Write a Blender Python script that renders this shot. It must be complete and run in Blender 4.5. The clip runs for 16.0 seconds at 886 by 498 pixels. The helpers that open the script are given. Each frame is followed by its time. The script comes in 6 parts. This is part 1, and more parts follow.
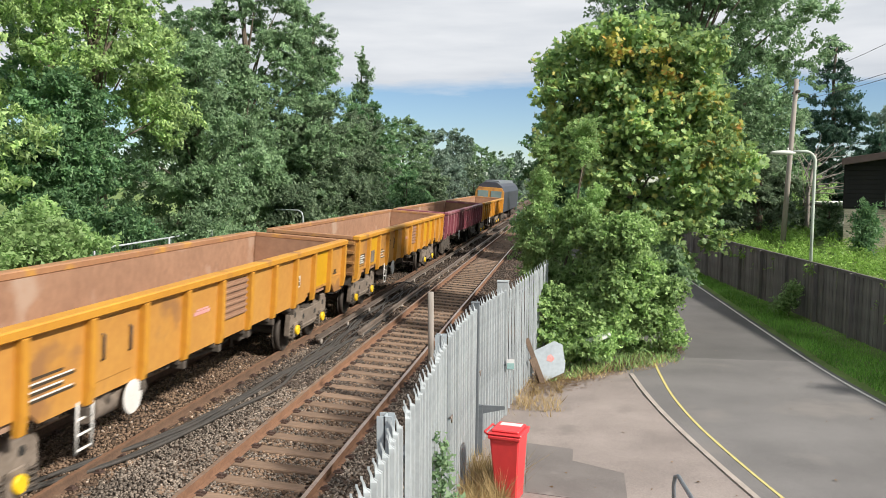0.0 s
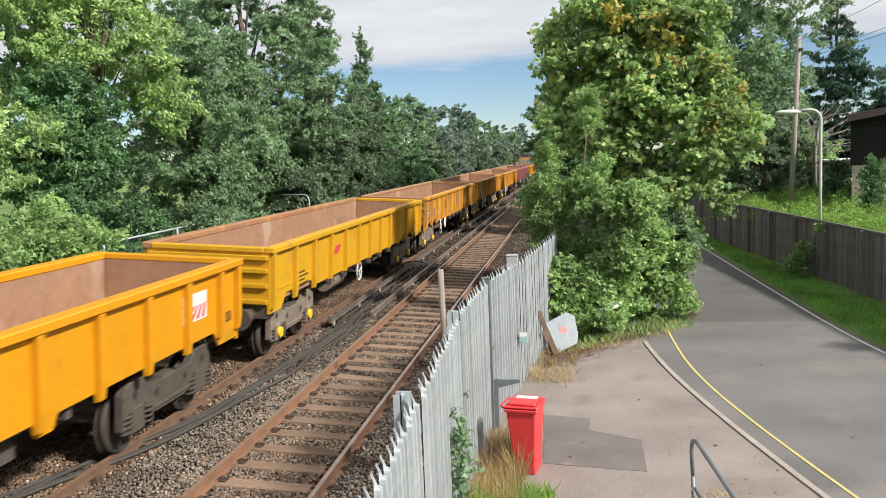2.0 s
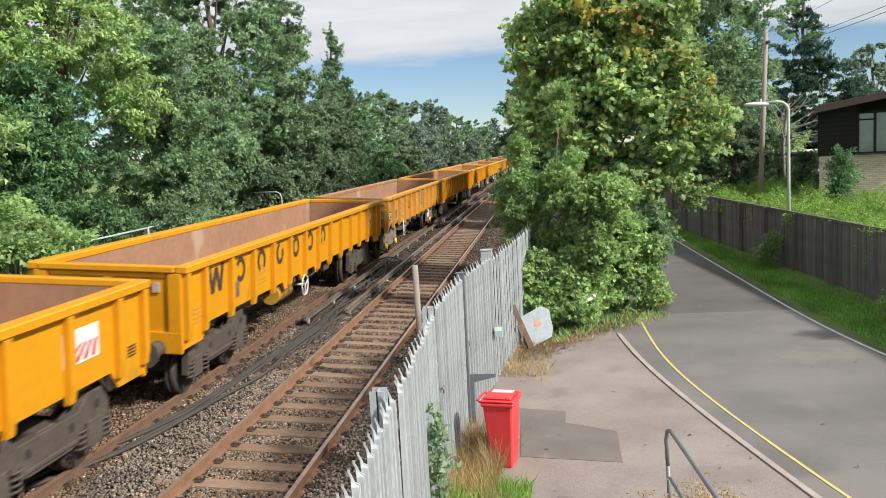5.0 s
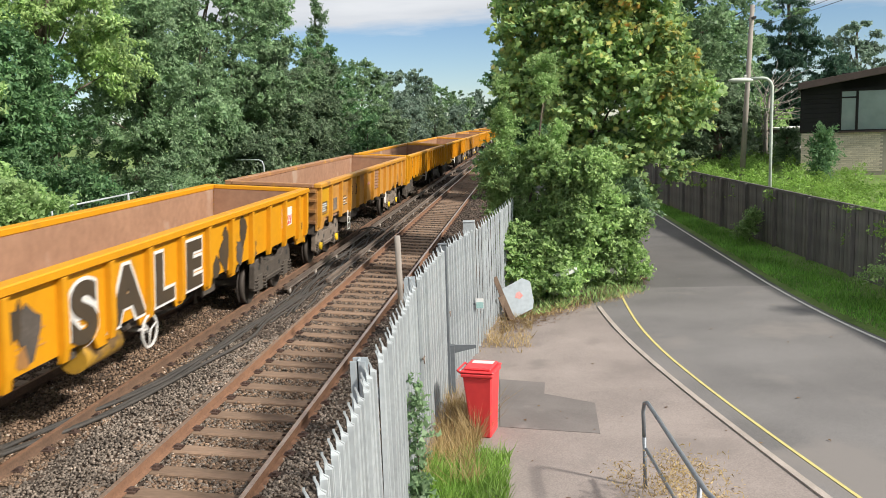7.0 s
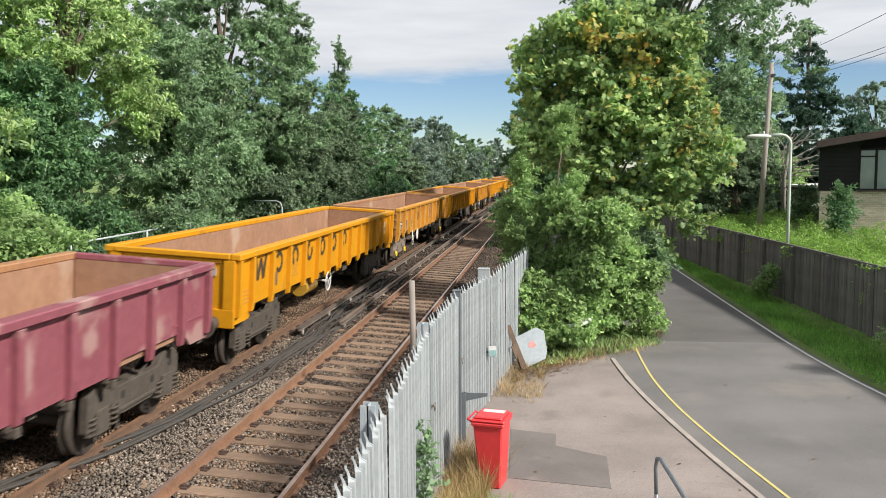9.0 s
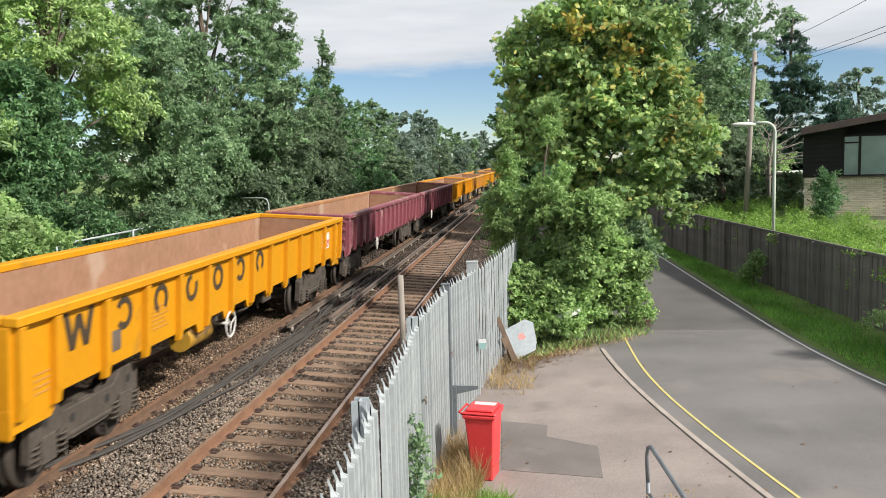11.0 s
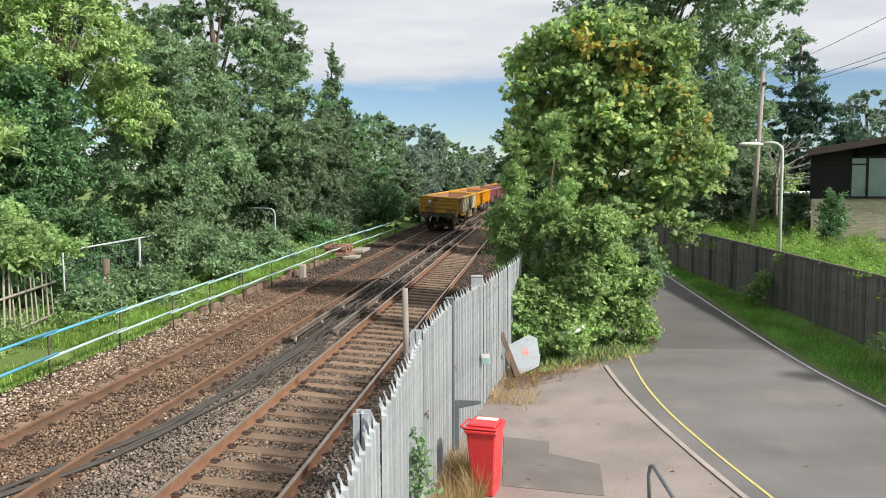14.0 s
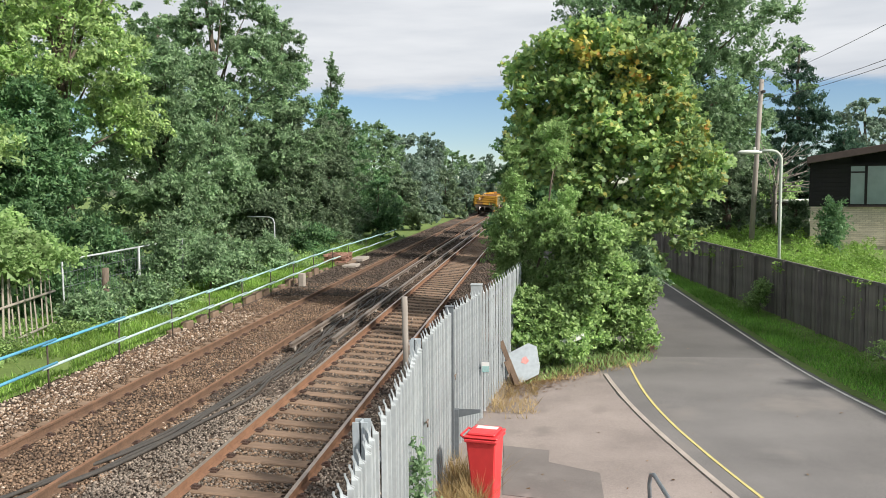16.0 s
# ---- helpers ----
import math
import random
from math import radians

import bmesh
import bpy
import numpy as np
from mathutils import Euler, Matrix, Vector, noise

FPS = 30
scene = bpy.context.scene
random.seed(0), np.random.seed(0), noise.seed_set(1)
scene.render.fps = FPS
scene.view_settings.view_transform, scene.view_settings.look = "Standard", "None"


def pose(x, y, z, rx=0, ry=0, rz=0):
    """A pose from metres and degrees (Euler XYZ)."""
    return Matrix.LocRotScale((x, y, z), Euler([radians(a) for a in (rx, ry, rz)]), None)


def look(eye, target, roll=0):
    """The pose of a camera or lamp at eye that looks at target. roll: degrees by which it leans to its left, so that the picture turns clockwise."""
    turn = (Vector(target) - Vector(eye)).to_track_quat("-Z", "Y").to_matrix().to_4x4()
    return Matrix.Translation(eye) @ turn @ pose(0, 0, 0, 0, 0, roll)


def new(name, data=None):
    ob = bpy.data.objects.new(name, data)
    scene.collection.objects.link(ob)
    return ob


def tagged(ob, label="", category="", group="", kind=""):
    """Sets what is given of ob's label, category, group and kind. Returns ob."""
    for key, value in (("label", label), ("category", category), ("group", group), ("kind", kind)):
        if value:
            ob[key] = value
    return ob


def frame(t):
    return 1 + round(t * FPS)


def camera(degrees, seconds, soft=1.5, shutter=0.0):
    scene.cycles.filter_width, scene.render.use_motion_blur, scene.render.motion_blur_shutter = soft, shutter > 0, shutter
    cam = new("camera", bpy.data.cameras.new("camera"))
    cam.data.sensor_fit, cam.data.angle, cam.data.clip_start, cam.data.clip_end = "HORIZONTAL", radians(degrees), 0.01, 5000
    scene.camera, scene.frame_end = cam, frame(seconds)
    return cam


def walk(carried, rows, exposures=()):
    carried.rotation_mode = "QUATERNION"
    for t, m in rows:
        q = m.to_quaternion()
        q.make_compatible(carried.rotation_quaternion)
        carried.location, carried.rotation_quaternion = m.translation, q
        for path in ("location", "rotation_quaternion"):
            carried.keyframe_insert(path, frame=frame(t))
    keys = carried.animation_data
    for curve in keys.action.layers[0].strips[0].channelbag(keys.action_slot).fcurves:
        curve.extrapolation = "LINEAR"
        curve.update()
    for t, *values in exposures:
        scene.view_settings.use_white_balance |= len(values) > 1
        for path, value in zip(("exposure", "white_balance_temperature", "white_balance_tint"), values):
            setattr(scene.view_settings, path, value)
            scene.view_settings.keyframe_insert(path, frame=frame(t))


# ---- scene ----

# ---------- camera, held by hand at one spot ----------
EYE = (3.25, 0.0, 4.07)
cam = camera(56.0, 16.0, soft=0.7, shutter=0.14)
# seconds, yaw, pitch, roll
PATH = [
    (0.0, 8.251, -4.771, 0.374), (0.5, 8.417, -5.001, -0.221), (1.0, 8.930, -5.557, -1.052), (1.5, 8.969, -6.052, -1.840),
    (2.0, 8.838, -6.331, -2.504), (2.5, 8.573, -6.532, -2.946), (3.0, 8.255, -6.518, -3.126), (3.5, 7.719, -6.458, -3.125),
    (4.0, 7.424, -6.439, -3.067), (6.5, 6.340, -8.227, -2.953), (7.0, 5.936, -8.769, -2.157), (7.5, 5.778, -8.248, -0.546),
    (8.0, 6.303, -6.659, -0.015), (8.5, 6.858, -5.576, -0.328), (11.0, 6.077, -6.017, -1.527), (11.5, 5.244, -6.621, -1.095),
    (12.0, 4.940, -6.876, 0.073), (12.5, 5.415, -6.616, 0.267), (13.0, 5.946, -6.053, 0.044), (13.5, 6.250, -5.477, -0.258),
    (14.0, 6.420, -5.066, -0.422), (14.5, 6.520, -4.849, -0.381), (15.0, 6.490, -4.652, -0.425), (15.5, 6.448, -4.516, -0.460),
    (16.0, 6.377, -4.487, -0.527),
]
walk(cam, [(t, pose(*EYE, 90 + p, 0, y) @ pose(0, 0, 0, 0, 0, r)) for t, y, p, r in PATH],
     exposures=[(0.0, 0.37), (16.0, 0.37)])

# ---------- sky and sun ----------
SUN_ELEV, SUN_AZ = 37.0, 115.0      # azimuth in degrees clockwise from the track's heading
world = bpy.data.worlds.new("sky")
scene.world = world
world.use_nodes = True
wn, wl = world.node_tree.nodes, world.node_tree.links
wn.clear()


def wnode(kind, **kw):
    n = wn.new(kind)
    for k, v in kw.items():
        n.inputs[k].default_value = v
    return n


sky = wn.new("ShaderNodeTexSky")
sky.sky_type, sky.sun_disc, sky.altitude = "NISHITA", False, 1500
sky.air_density, sky.dust_density, sky.ozone_density = 1.0, 0.15, 4.0
sky.sun_elevation, sky.sun_rotation = radians(SUN_ELEV), radians(SUN_AZ)
coord = wn.new("ShaderNodeTexCoord")
sep = wn.new("ShaderNodeSeparateXYZ")
wl.new(coord.outputs["Generated"], sep.inputs[0])
mapping = wnode("ShaderNodeMapping", Scale=(1.3, 1.3, 9.0))
wl.new(coord.outputs["Generated"], mapping.inputs[0])
cl = wnode("ShaderNodeTexNoise", Scale=2.2, Detail=7.0, Roughness=0.55)
wl.new(mapping.outputs[0], cl.inputs["Vector"])
# clouds close in with height, a clear strip stays low over the horizon
ramp = wn.new("ShaderNodeMapRange")
ramp.inputs["From Min"].default_value, ramp.inputs["From Max"].default_value = 0.078, 0.15
ramp.inputs["To Min"].default_value, ramp.inputs["To Max"].default_value = -0.16, 0.42
wl.new(sep.outputs["Z"], ramp.inputs["Value"])
add = wn.new("ShaderNodeMath")
add.operation = "ADD"
wl.new(cl.outputs["Fac"], add.inputs[0])
wl.new(ramp.outputs[0], add.inputs[1])
mask = wn.new("ShaderNodeValToRGB")
mask.color_ramp.elements[0].position, mask.color_ramp.elements[1].position = 0.5, 0.68
wl.new(add.outputs[0], mask.inputs[0])
cl2 = wnode("ShaderNodeTexNoise", Scale=3.1, Detail=6.0, Roughness=0.5)
wl.new(mapping.outputs[0], cl2.inputs["Vector"])
tone = wn.new("ShaderNodeValToRGB")
tone.color_ramp.elements[0].position, tone.color_ramp.elements[0].color = 0.3, (0.60, 0.64, 0.70, 1)
tone.color_ramp.elements[1].position, tone.color_ramp.elements[1].color = 0.7, (0.86, 0.88, 0.91, 1)
wl.new(cl2.outputs["Fac"], tone.inputs[0])
bg_sky, bg_cloud = wnode("ShaderNodeBackground", Strength=0.085), wnode("ShaderNodeBackground", Strength=0.78)
wl.new(sky.outputs[0], bg_sky.inputs[0])
wl.new(tone.outputs[0], bg_cloud.inputs[0])
mixw = wn.new("ShaderNodeMixShader")
wl.new(mask.outputs[0], mixw.inputs[0])
wl.new(bg_sky.outputs[0], mixw.inputs[1])
wl.new(bg_cloud.outputs[0], mixw.inputs[2])
wout = wn.new("ShaderNodeOutputWorld")
wl.new(mixw.outputs[0], wout.inputs[0])

sun = new("sun", bpy.data.lights.new("sun", "SUN"))
sun.data.energy, sun.data.angle, sun.data.color = 5.0, radians(4.0), (1.0, 0.94, 0.85)
a, e = radians(SUN_AZ), radians(SUN_ELEV)
sun.matrix_world = look((math.sin(a) * math.cos(e) * 60, math.cos(a) * math.cos(e) * 60, math.sin(e) * 60), (0, 0, 0))

# ---------- materials ----------


def material(name, col, col2=None, rough=0.7, metal=0.0, fine=40.0, coarse=2.0, bump=0.3, dist=0.004, spec=0.4, rnd=0.0, island=0.0,
             stain=None, stain_at=0.62, stain_scale=1.2, stretch=(1, 1, 1)):
    """Two scales of noise between two colours, a stain colour in patches, fine relief; rnd and island vary whole pieces."""
    m = bpy.data.materials.new(name)
    m.use_nodes = True
    n, l = m.node_tree.nodes, m.node_tree.links
    b = n["Principled BSDF"]
    b.inputs["Roughness"].default_value, b.inputs["Metallic"].default_value = rough, metal
    b.inputs["Specular IOR Level"].default_value = spec
    tc = n.new("ShaderNodeTexCoord")
    mp = n.new("ShaderNodeMapping")
    mp.inputs["Scale"].default_value = stretch
    l.new(tc.outputs["Object"], mp.inputs[0])

    def noise_tex(scale, detail=5.0):
        t = n.new("ShaderNodeTexNoise")
        t.inputs["Scale"].default_value, t.inputs["Detail"].default_value = scale, detail
        l.new(mp.outputs[0], t.inputs["Vector"])
        return t

    def mix(fac, c1, c2, kind="MIX"):
        x = n.new("ShaderNodeMix")
        x.data_type, x.blend_type = "RGBA", kind
        for sock, v in ((x.inputs[0], fac), (x.inputs[6], c1), (x.inputs[7], c2)):
            if hasattr(v, "is_output"):
                l.new(v, sock)
            elif isinstance(v, float):
                sock.default_value = v
            else:
                sock.default_value = (*v, 1)
        return x.outputs[2]

    col2 = col2 or tuple(c * 0.72 for c in col)
    f, c = noise_tex(fine), noise_tex(coarse)
    two = n.new("ShaderNodeMath")
    two.operation = "MULTIPLY_ADD"
    l.new(f.outputs["Fac"], two.inputs[0])
    two.inputs[1].default_value = 0.5
    half = n.new("ShaderNodeMath")
    half.operation = "MULTIPLY"
    l.new(c.outputs["Fac"], half.inputs[0])
    half.inputs[1].default_value = 0.5
    l.new(half.outputs[0], two.inputs[2])
    cr = n.new("ShaderNodeValToRGB")
    cr.color_ramp.elements[0].position, cr.color_ramp.elements[1].position = 0.36, 0.64
    l.new(two.outputs[0], cr.inputs[0])
    out = mix(cr.outputs[0], col2, col)
    if stain:
        st = noise_tex(stain_scale, 9.0)
        sr = n.new("ShaderNodeValToRGB")
        sr.color_ramp.elements[0].position, sr.color_ramp.elements[1].position = stain_at, stain_at + 0.09
        l.new(st.outputs["Fac"], sr.inputs[0])
        out = mix(sr.outputs[0], out, stain)
    if rnd or island:
        src = n.new("ShaderNodeObjectInfo").outputs["Random"] if rnd else n.new("ShaderNodeNewGeometry").outputs["Random Per Island"]
        mr = n.new("ShaderNodeMapRange")
        k = rnd or island
        mr.inputs["To Min"].default_value, mr.inputs["To Max"].default_value = 1 - k, 1 + k
        l.new(src, mr.inputs["Value"])
        g = n.new("ShaderNodeCombineXYZ")
        for i in range(3):
            l.new(mr.outputs[0], g.inputs[i])
        out = mix(1.0, out, g.outputs[0], "MULTIPLY")
    l.new(out, b.inputs["Base Color"])
    if bump:
        bp = n.new("ShaderNodeBump")
        bp.inputs["Strength"].default_value, bp.inputs["Distance"].default_value = bump, dist
        l.new(two.outputs[0], bp.inputs["Height"])
        l.new(bp.outputs[0], b.inputs["Normal"])
    return m


def leaf_material(name, dark, light, other=None, share=0.0):
    """Leaf with light passing through it; every leaf its own tint."""
    m = bpy.data.materials.new(name)
    m.use_nodes = True
    n, l = m.node_tree.nodes, m.node_tree.links
    b = n["Principled BSDF"]
    b.inputs["Roughness"].default_value, b.inputs["Specular IOR Level"].default_value = 0.5, 0.35
    geo = n.new("ShaderNodeNewGeometry")
    cr = n.new("ShaderNodeValToRGB")
    els = cr.color_ramp.elements
    els[0].color, els[1].color = (*dark, 1), (*light, 1)
    els[1].position = 0.95 - share
    if other:
        x = els.new(1.0 - share * 0.5)
        x.color = (*other, 1)
    l.new(geo.outputs["Random Per Island"], cr.inputs[0])
    tc = n.new("ShaderNodeTexCoord")
    nz = n.new("ShaderNodeTexNoise")
    nz.inputs["Scale"].default_value, nz.inputs["Detail"].default_value = 0.55, 3.0
    l.new(tc.outputs["Object"], nz.inputs["Vector"])
    mr = n.new("ShaderNodeMapRange")
    mr.inputs["From Min"].default_value, mr.inputs["From Max"].default_value = 0.3, 0.7
    mr.inputs["To Min"].default_value, mr.inputs["To Max"].default_value = 0.65, 1.35
    l.new(nz.outputs["Fac"], mr.inputs["Value"])
    hs = n.new("ShaderNodeHueSaturation")
    l.new(mr.outputs[0], hs.inputs["Value"])
    l.new(cr.outputs[0], hs.inputs["Color"])
    l.new(hs.outputs[0], b.inputs["Base Color"])
    tr = n.new("ShaderNodeBsdfTranslucent")
    l.new(hs.outputs[0], tr.inputs[0])
    ms = n.new("ShaderNodeMixShader")
    ms.inputs[0].default_value = 0.45
    l.new(b.outputs[0], ms.inputs[1])
    l.new(tr.outputs[0], ms.inputs[2])
    l.new(ms.outputs[0], n["Material Output"].inputs[0])
    return m


M = {}
M["ballast_bed"] = material("ballast_bed", (0.115, 0.082, 0.062), (0.038, 0.028, 0.022), 0.95, fine=14, coarse=1.2, bump=1.0, dist=0.05, stain=(0.13, 0.085, 0.058), stain_at=0.52, stain_scale=0.35)
M["stone_grey"] = material("stone_grey", (0.235, 0.195, 0.16), (0.095, 0.078, 0.064), 0.95, fine=60, coarse=0.8, bump=0.2, island=0.55)
M["stone_brown"] = material("stone_brown", (0.245, 0.165, 0.11), (0.10, 0.066, 0.046), 0.95, fine=60, coarse=0.8, bump=0.2, island=0.55)
M["stone_dark"] = material("stone_dark", (0.098, 0.075, 0.06), (0.045, 0.035, 0.028), 0.95, fine=60, coarse=0.8, bump=0.2, island=0.5)
M["stone_pale"] = material("stone_pale", (0.46, 0.38, 0.31), (0.28, 0.22, 0.175), 0.95, fine=60, coarse=0.8, bump=0.2, island=0.4)
M["rail_rust"] = material("rail_rust", (0.25, 0.135, 0.08), (0.155, 0.083, 0.052), 0.85, fine=30, coarse=3, bump=0.3)
M["rail_dark"] = material("rail_dark", (0.175, 0.105, 0.068), (0.10, 0.062, 0.042), 0.85, fine=30, coarse=3, bump=0.3)
M["rail_head"] = material("rail_head", (0.55, 0.47, 0.42), (0.36, 0.27, 0.22), 0.38, 0.75, fine=25, coarse=2, bump=0.05)
M["sleeper"] = material("sleeper", (0.25, 0.17, 0.118), (0.15, 0.105, 0.075), 0.92, fine=26, coarse=4, bump=0.5, rnd=0.18, stretch=(0.25, 1, 1))
M["chair"] = material("chair", (0.10, 0.06, 0.045), (0.055, 0.035, 0.03), 0.85, bump=0.2)
M["old_wood"] = material("old_wood", (0.46, 0.42, 0.36), (0.32, 0.285, 0.24), 0.9, fine=20, coarse=2, bump=0.4, stretch=(1, 1, 0.1))
M["cable"] = material("cable", (0.042, 0.04, 0.038), (0.075, 0.066, 0.058), 0.6, bump=0.1)
M["concrete"] = material("concrete", (0.38, 0.34, 0.30), (0.27, 0.24, 0.21), 0.9, fine=45, coarse=3, bump=0.3)
M["kerb"] = material("kerb", (0.42, 0.365, 0.325), (0.29, 0.255, 0.225), 0.9, fine=45, coarse=3, bump=0.3)
M["asphalt_road"] = material("asphalt_road", (0.20, 0.19, 0.185), (0.11, 0.105, 0.103), 0.9, fine=70, coarse=0.5, bump=0.5, dist=0.004, stain=(0.19, 0.175, 0.165), stain_at=0.56, stain_scale=0.45)
M["asphalt_new"] = material("asphalt_new", (0.14, 0.133, 0.13), (0.09, 0.086, 0.084), 0.9, fine=160, coarse=0.6, bump=0.5, dist=0.004, stain=(0.13, 0.12, 0.115), stain_at=0.6, stain_scale=0.5)
M["asphalt_patch"] = material("asphalt_patch", (0.19, 0.17, 0.16), (0.135, 0.12, 0.113), 0.92, fine=60, coarse=1.5, bump=0.5, dist=0.004, stain=(0.215, 0.192, 0.18), stain_at=0.6, stain_scale=1.3)
M["asphalt_yard"] = material("asphalt_yard", (0.315, 0.268, 0.245), (0.19, 0.162, 0.149), 0.92, fine=55, coarse=0.8, bump=0.5, dist=0.004, stain=(0.20, 0.172, 0.158), stain_at=0.58, stain_scale=0.7)
M["paint_white"] = material("paint_white", (0.72, 0.70, 0.66), (0.5, 0.48, 0.45), 0.8, fine=90, coarse=6, bump=0.2)
M["paint_yellow"] = material("paint_yellow", (0.60, 0.52, 0.18), (0.46, 0.39, 0.16), 0.8, fine=90, coarse=6, bump=0.2)
M["galv"] = material("galv", (0.45, 0.485, 0.50), (0.35, 0.378, 0.393), 0.6, 0.1, fine=14, coarse=1.3, bump=0.05, rnd=0.10)
M["galv_dark"] = material("galv_dark", (0.16, 0.18, 0.195), (0.12, 0.135, 0.15), 0.6, 0.1, fine=14, coarse=1.5, bump=0.05)
M["bin_red"] = material("bin_red", (0.72, 0.055, 0.06), (0.64, 0.045, 0.052), 0.36, fine=8, coarse=1.5, bump=0.03)
M["rubber"] = material("rubber", (0.02, 0.02, 0.02), (0.035, 0.033, 0.03), 0.8, bump=0.1)
M["fence_wood"] = material("fence_wood", (0.205, 0.19, 0.178), (0.12, 0.112, 0.107), 0.92, fine=20, coarse=2.5, bump=0.5, rnd=0.22, stretch=(1, 1, 0.12))
M["grass_base"] = material("grass_base", (0.16, 0.23, 0.06), (0.09, 0.14, 0.035), 0.95, fine=18, coarse=1.2, bump=0.6, dist=0.03)
M["ground"] = material("ground", (0.085, 0.11, 0.04), (0.05, 0.065, 0.028), 0.95, fine=3, coarse=0.15, bump=0.5, dist=0.05)
M["bark"] = material("bark", (0.17, 0.135, 0.105), (0.09, 0.07, 0.055), 0.95, fine=22, coarse=2, bump=0.8, dist=0.02, stretch=(1, 1, 0.2))
M["pole_wood"] = material("pole_wood", (0.33, 0.30, 0.27), (0.22, 0.195, 0.17), 0.9, fine=20, coarse=2, bump=0.4, stretch=(1, 1, 0.1))
M["lamp_paint"] = material("lamp_paint", (0.50, 0.56, 0.50), (0.42, 0.47, 0.42), 0.6, fine=20, coarse=1, bump=0.05)
M["lamp_head"] = material("lamp_head", (0.66, 0.68, 0.64), (0.55, 0.57, 0.53), 0.5, bump=0.03)
M["brick_pale"] = material("brick_pale", (0.62, 0.55, 0.46), (0.50, 0.43, 0.34), 0.9, fine=35, coarse=6, bump=0.4, rnd=0.14)
M["mortar"] = material("mortar", (0.36, 0.32, 0.28), (0.29, 0.26, 0.22), 0.95, bump=0.3)
M["cladding"] = material("cladding", (0.013, 0.012, 0.013), (0.008, 0.008, 0.009), 0.8, fine=12, coarse=2, bump=0.2)
M["fascia"] = material("fascia", (0.085, 0.06, 0.055), (0.06, 0.043, 0.04), 0.7, fine=14, coarse=2, bump=0.2)
M["white_plastic"] = material("white_plastic", (0.78, 0.78, 0.77), (0.7, 0.7, 0.69), 0.5, bump=0.03)
M["sheet_metal"] = material("sheet_metal", (0.42, 0.47, 0.50), (0.32, 0.36, 0.39), 0.6, 0.0, fine=12, coarse=2, bump=0.08)
M["sheet_red"] = material("sheet_red", (0.62, 0.22, 0.2), (0.6, 0.4, 0.38), 0.6, bump=0.05)
M["timber"] = material("timber", (0.24, 0.17, 0.12), (0.14, 0.10, 0.075), 0.9, bump=0.4)
M["pipe_blue"] = material("pipe_blue", (0.12, 0.38, 0.54), (0.09, 0.30, 0.44), 0.5, bump=0.05)
M["pipe_teal"] = material("pipe_teal", (0.36, 0.56, 0.55), (0.26, 0.43, 0.42), 0.6, bump=0.05)
M["pipe_pale"] = material("pipe_pale", (0.42, 0.55, 0.53), (0.30, 0.42, 0.40), 0.6, bump=0.05)
M["iron_dark"] = material("iron_dark", (0.08, 0.06, 0.05), (0.05, 0.04, 0.035), 0.8, bump=0.2)
M["handrail"] = material("handrail", (0.26, 0.28, 0.31), (0.18, 0.20, 0.22), 0.5, 0.4, bump=0.05)
M["brick_red"] = material("brick_red", (0.42, 0.24, 0.18), (0.3, 0.17, 0.13), 0.9, rnd=0.2)
M["glass"] = material("glass", (0.21, 0.29, 0.29), (0.15, 0.215, 0.22), 0.08, fine=2, coarse=0.7, bump=0.0, spec=0.9)
# wagons
def wagon_paint(name, col, col2, grime, at=0.6, scale=1.1):
    return material(name, col, col2, 0.5, fine=9, coarse=0.7, bump=0.08, dist=0.003, stain=grime, stain_at=at, stain_scale=scale, spec=0.4)


M["wagon_orange"] = wagon_paint("wagon_orange", (0.52, 0.265, 0.062), (0.43, 0.20, 0.048), (0.30, 0.15, 0.06), 0.57)
M["rib_orange"] = wagon_paint("rib_orange", (0.56, 0.275, 0.03), (0.47, 0.21, 0.03), (0.26, 0.12, 0.05), 0.6)
M["wagon_yellow"] = wagon_paint("wagon_yellow", (0.60, 0.272, 0.006), (0.54, 0.235, 0.006), (0.40, 0.20, 0.02), 0.64)
M["wagon_lemon"] = wagon_paint("wagon_lemon", (0.58, 0.315, 0.012), (0.51, 0.27, 0.012), (0.35, 0.2, 0.04), 0.62)
M["wagon_ochre"] = wagon_paint("wagon_ochre", (0.50, 0.285, 0.03), (0.40, 0.22, 0.03), (0.22, 0.12, 0.045), 0.55)
M["wagon_maroon"] = wagon_paint("wagon_maroon", (0.27, 0.085, 0.105), (0.20, 0.06, 0.08), (0.34, 0.20, 0.19), 0.55)
M["wagon_dust"] = material("wagon_dust", (0.34, 0.195, 0.122), (0.25, 0.14, 0.088), 0.9, fine=6, coarse=0.8, bump=0.2, stain=(0.38, 0.27, 0.20), stain_at=0.56, stain_scale=0.7)
M["rim_rust"] = wagon_paint("rim_rust", (0.38, 0.20, 0.10), (0.28, 0.14, 0.075), (0.46, 0.24, 0.06), 0.55, 1.6)
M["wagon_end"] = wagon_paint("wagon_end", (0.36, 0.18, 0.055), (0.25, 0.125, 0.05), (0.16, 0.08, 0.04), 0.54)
M["bogie_dust"] = material("bogie_dust", (0.245, 0.20, 0.16), (0.14, 0.11, 0.088), 0.92, fine=14, coarse=2.5, bump=0.3, stain=(0.10, 0.08, 0.065), stain_at=0.58, stain_scale=3.0)
M["tank_ochre"] = wagon_paint("tank_ochre", (0.46, 0.26, 0.03), (0.36, 0.20, 0.03), (0.20, 0.12, 0.05), 0.52, 3.0)
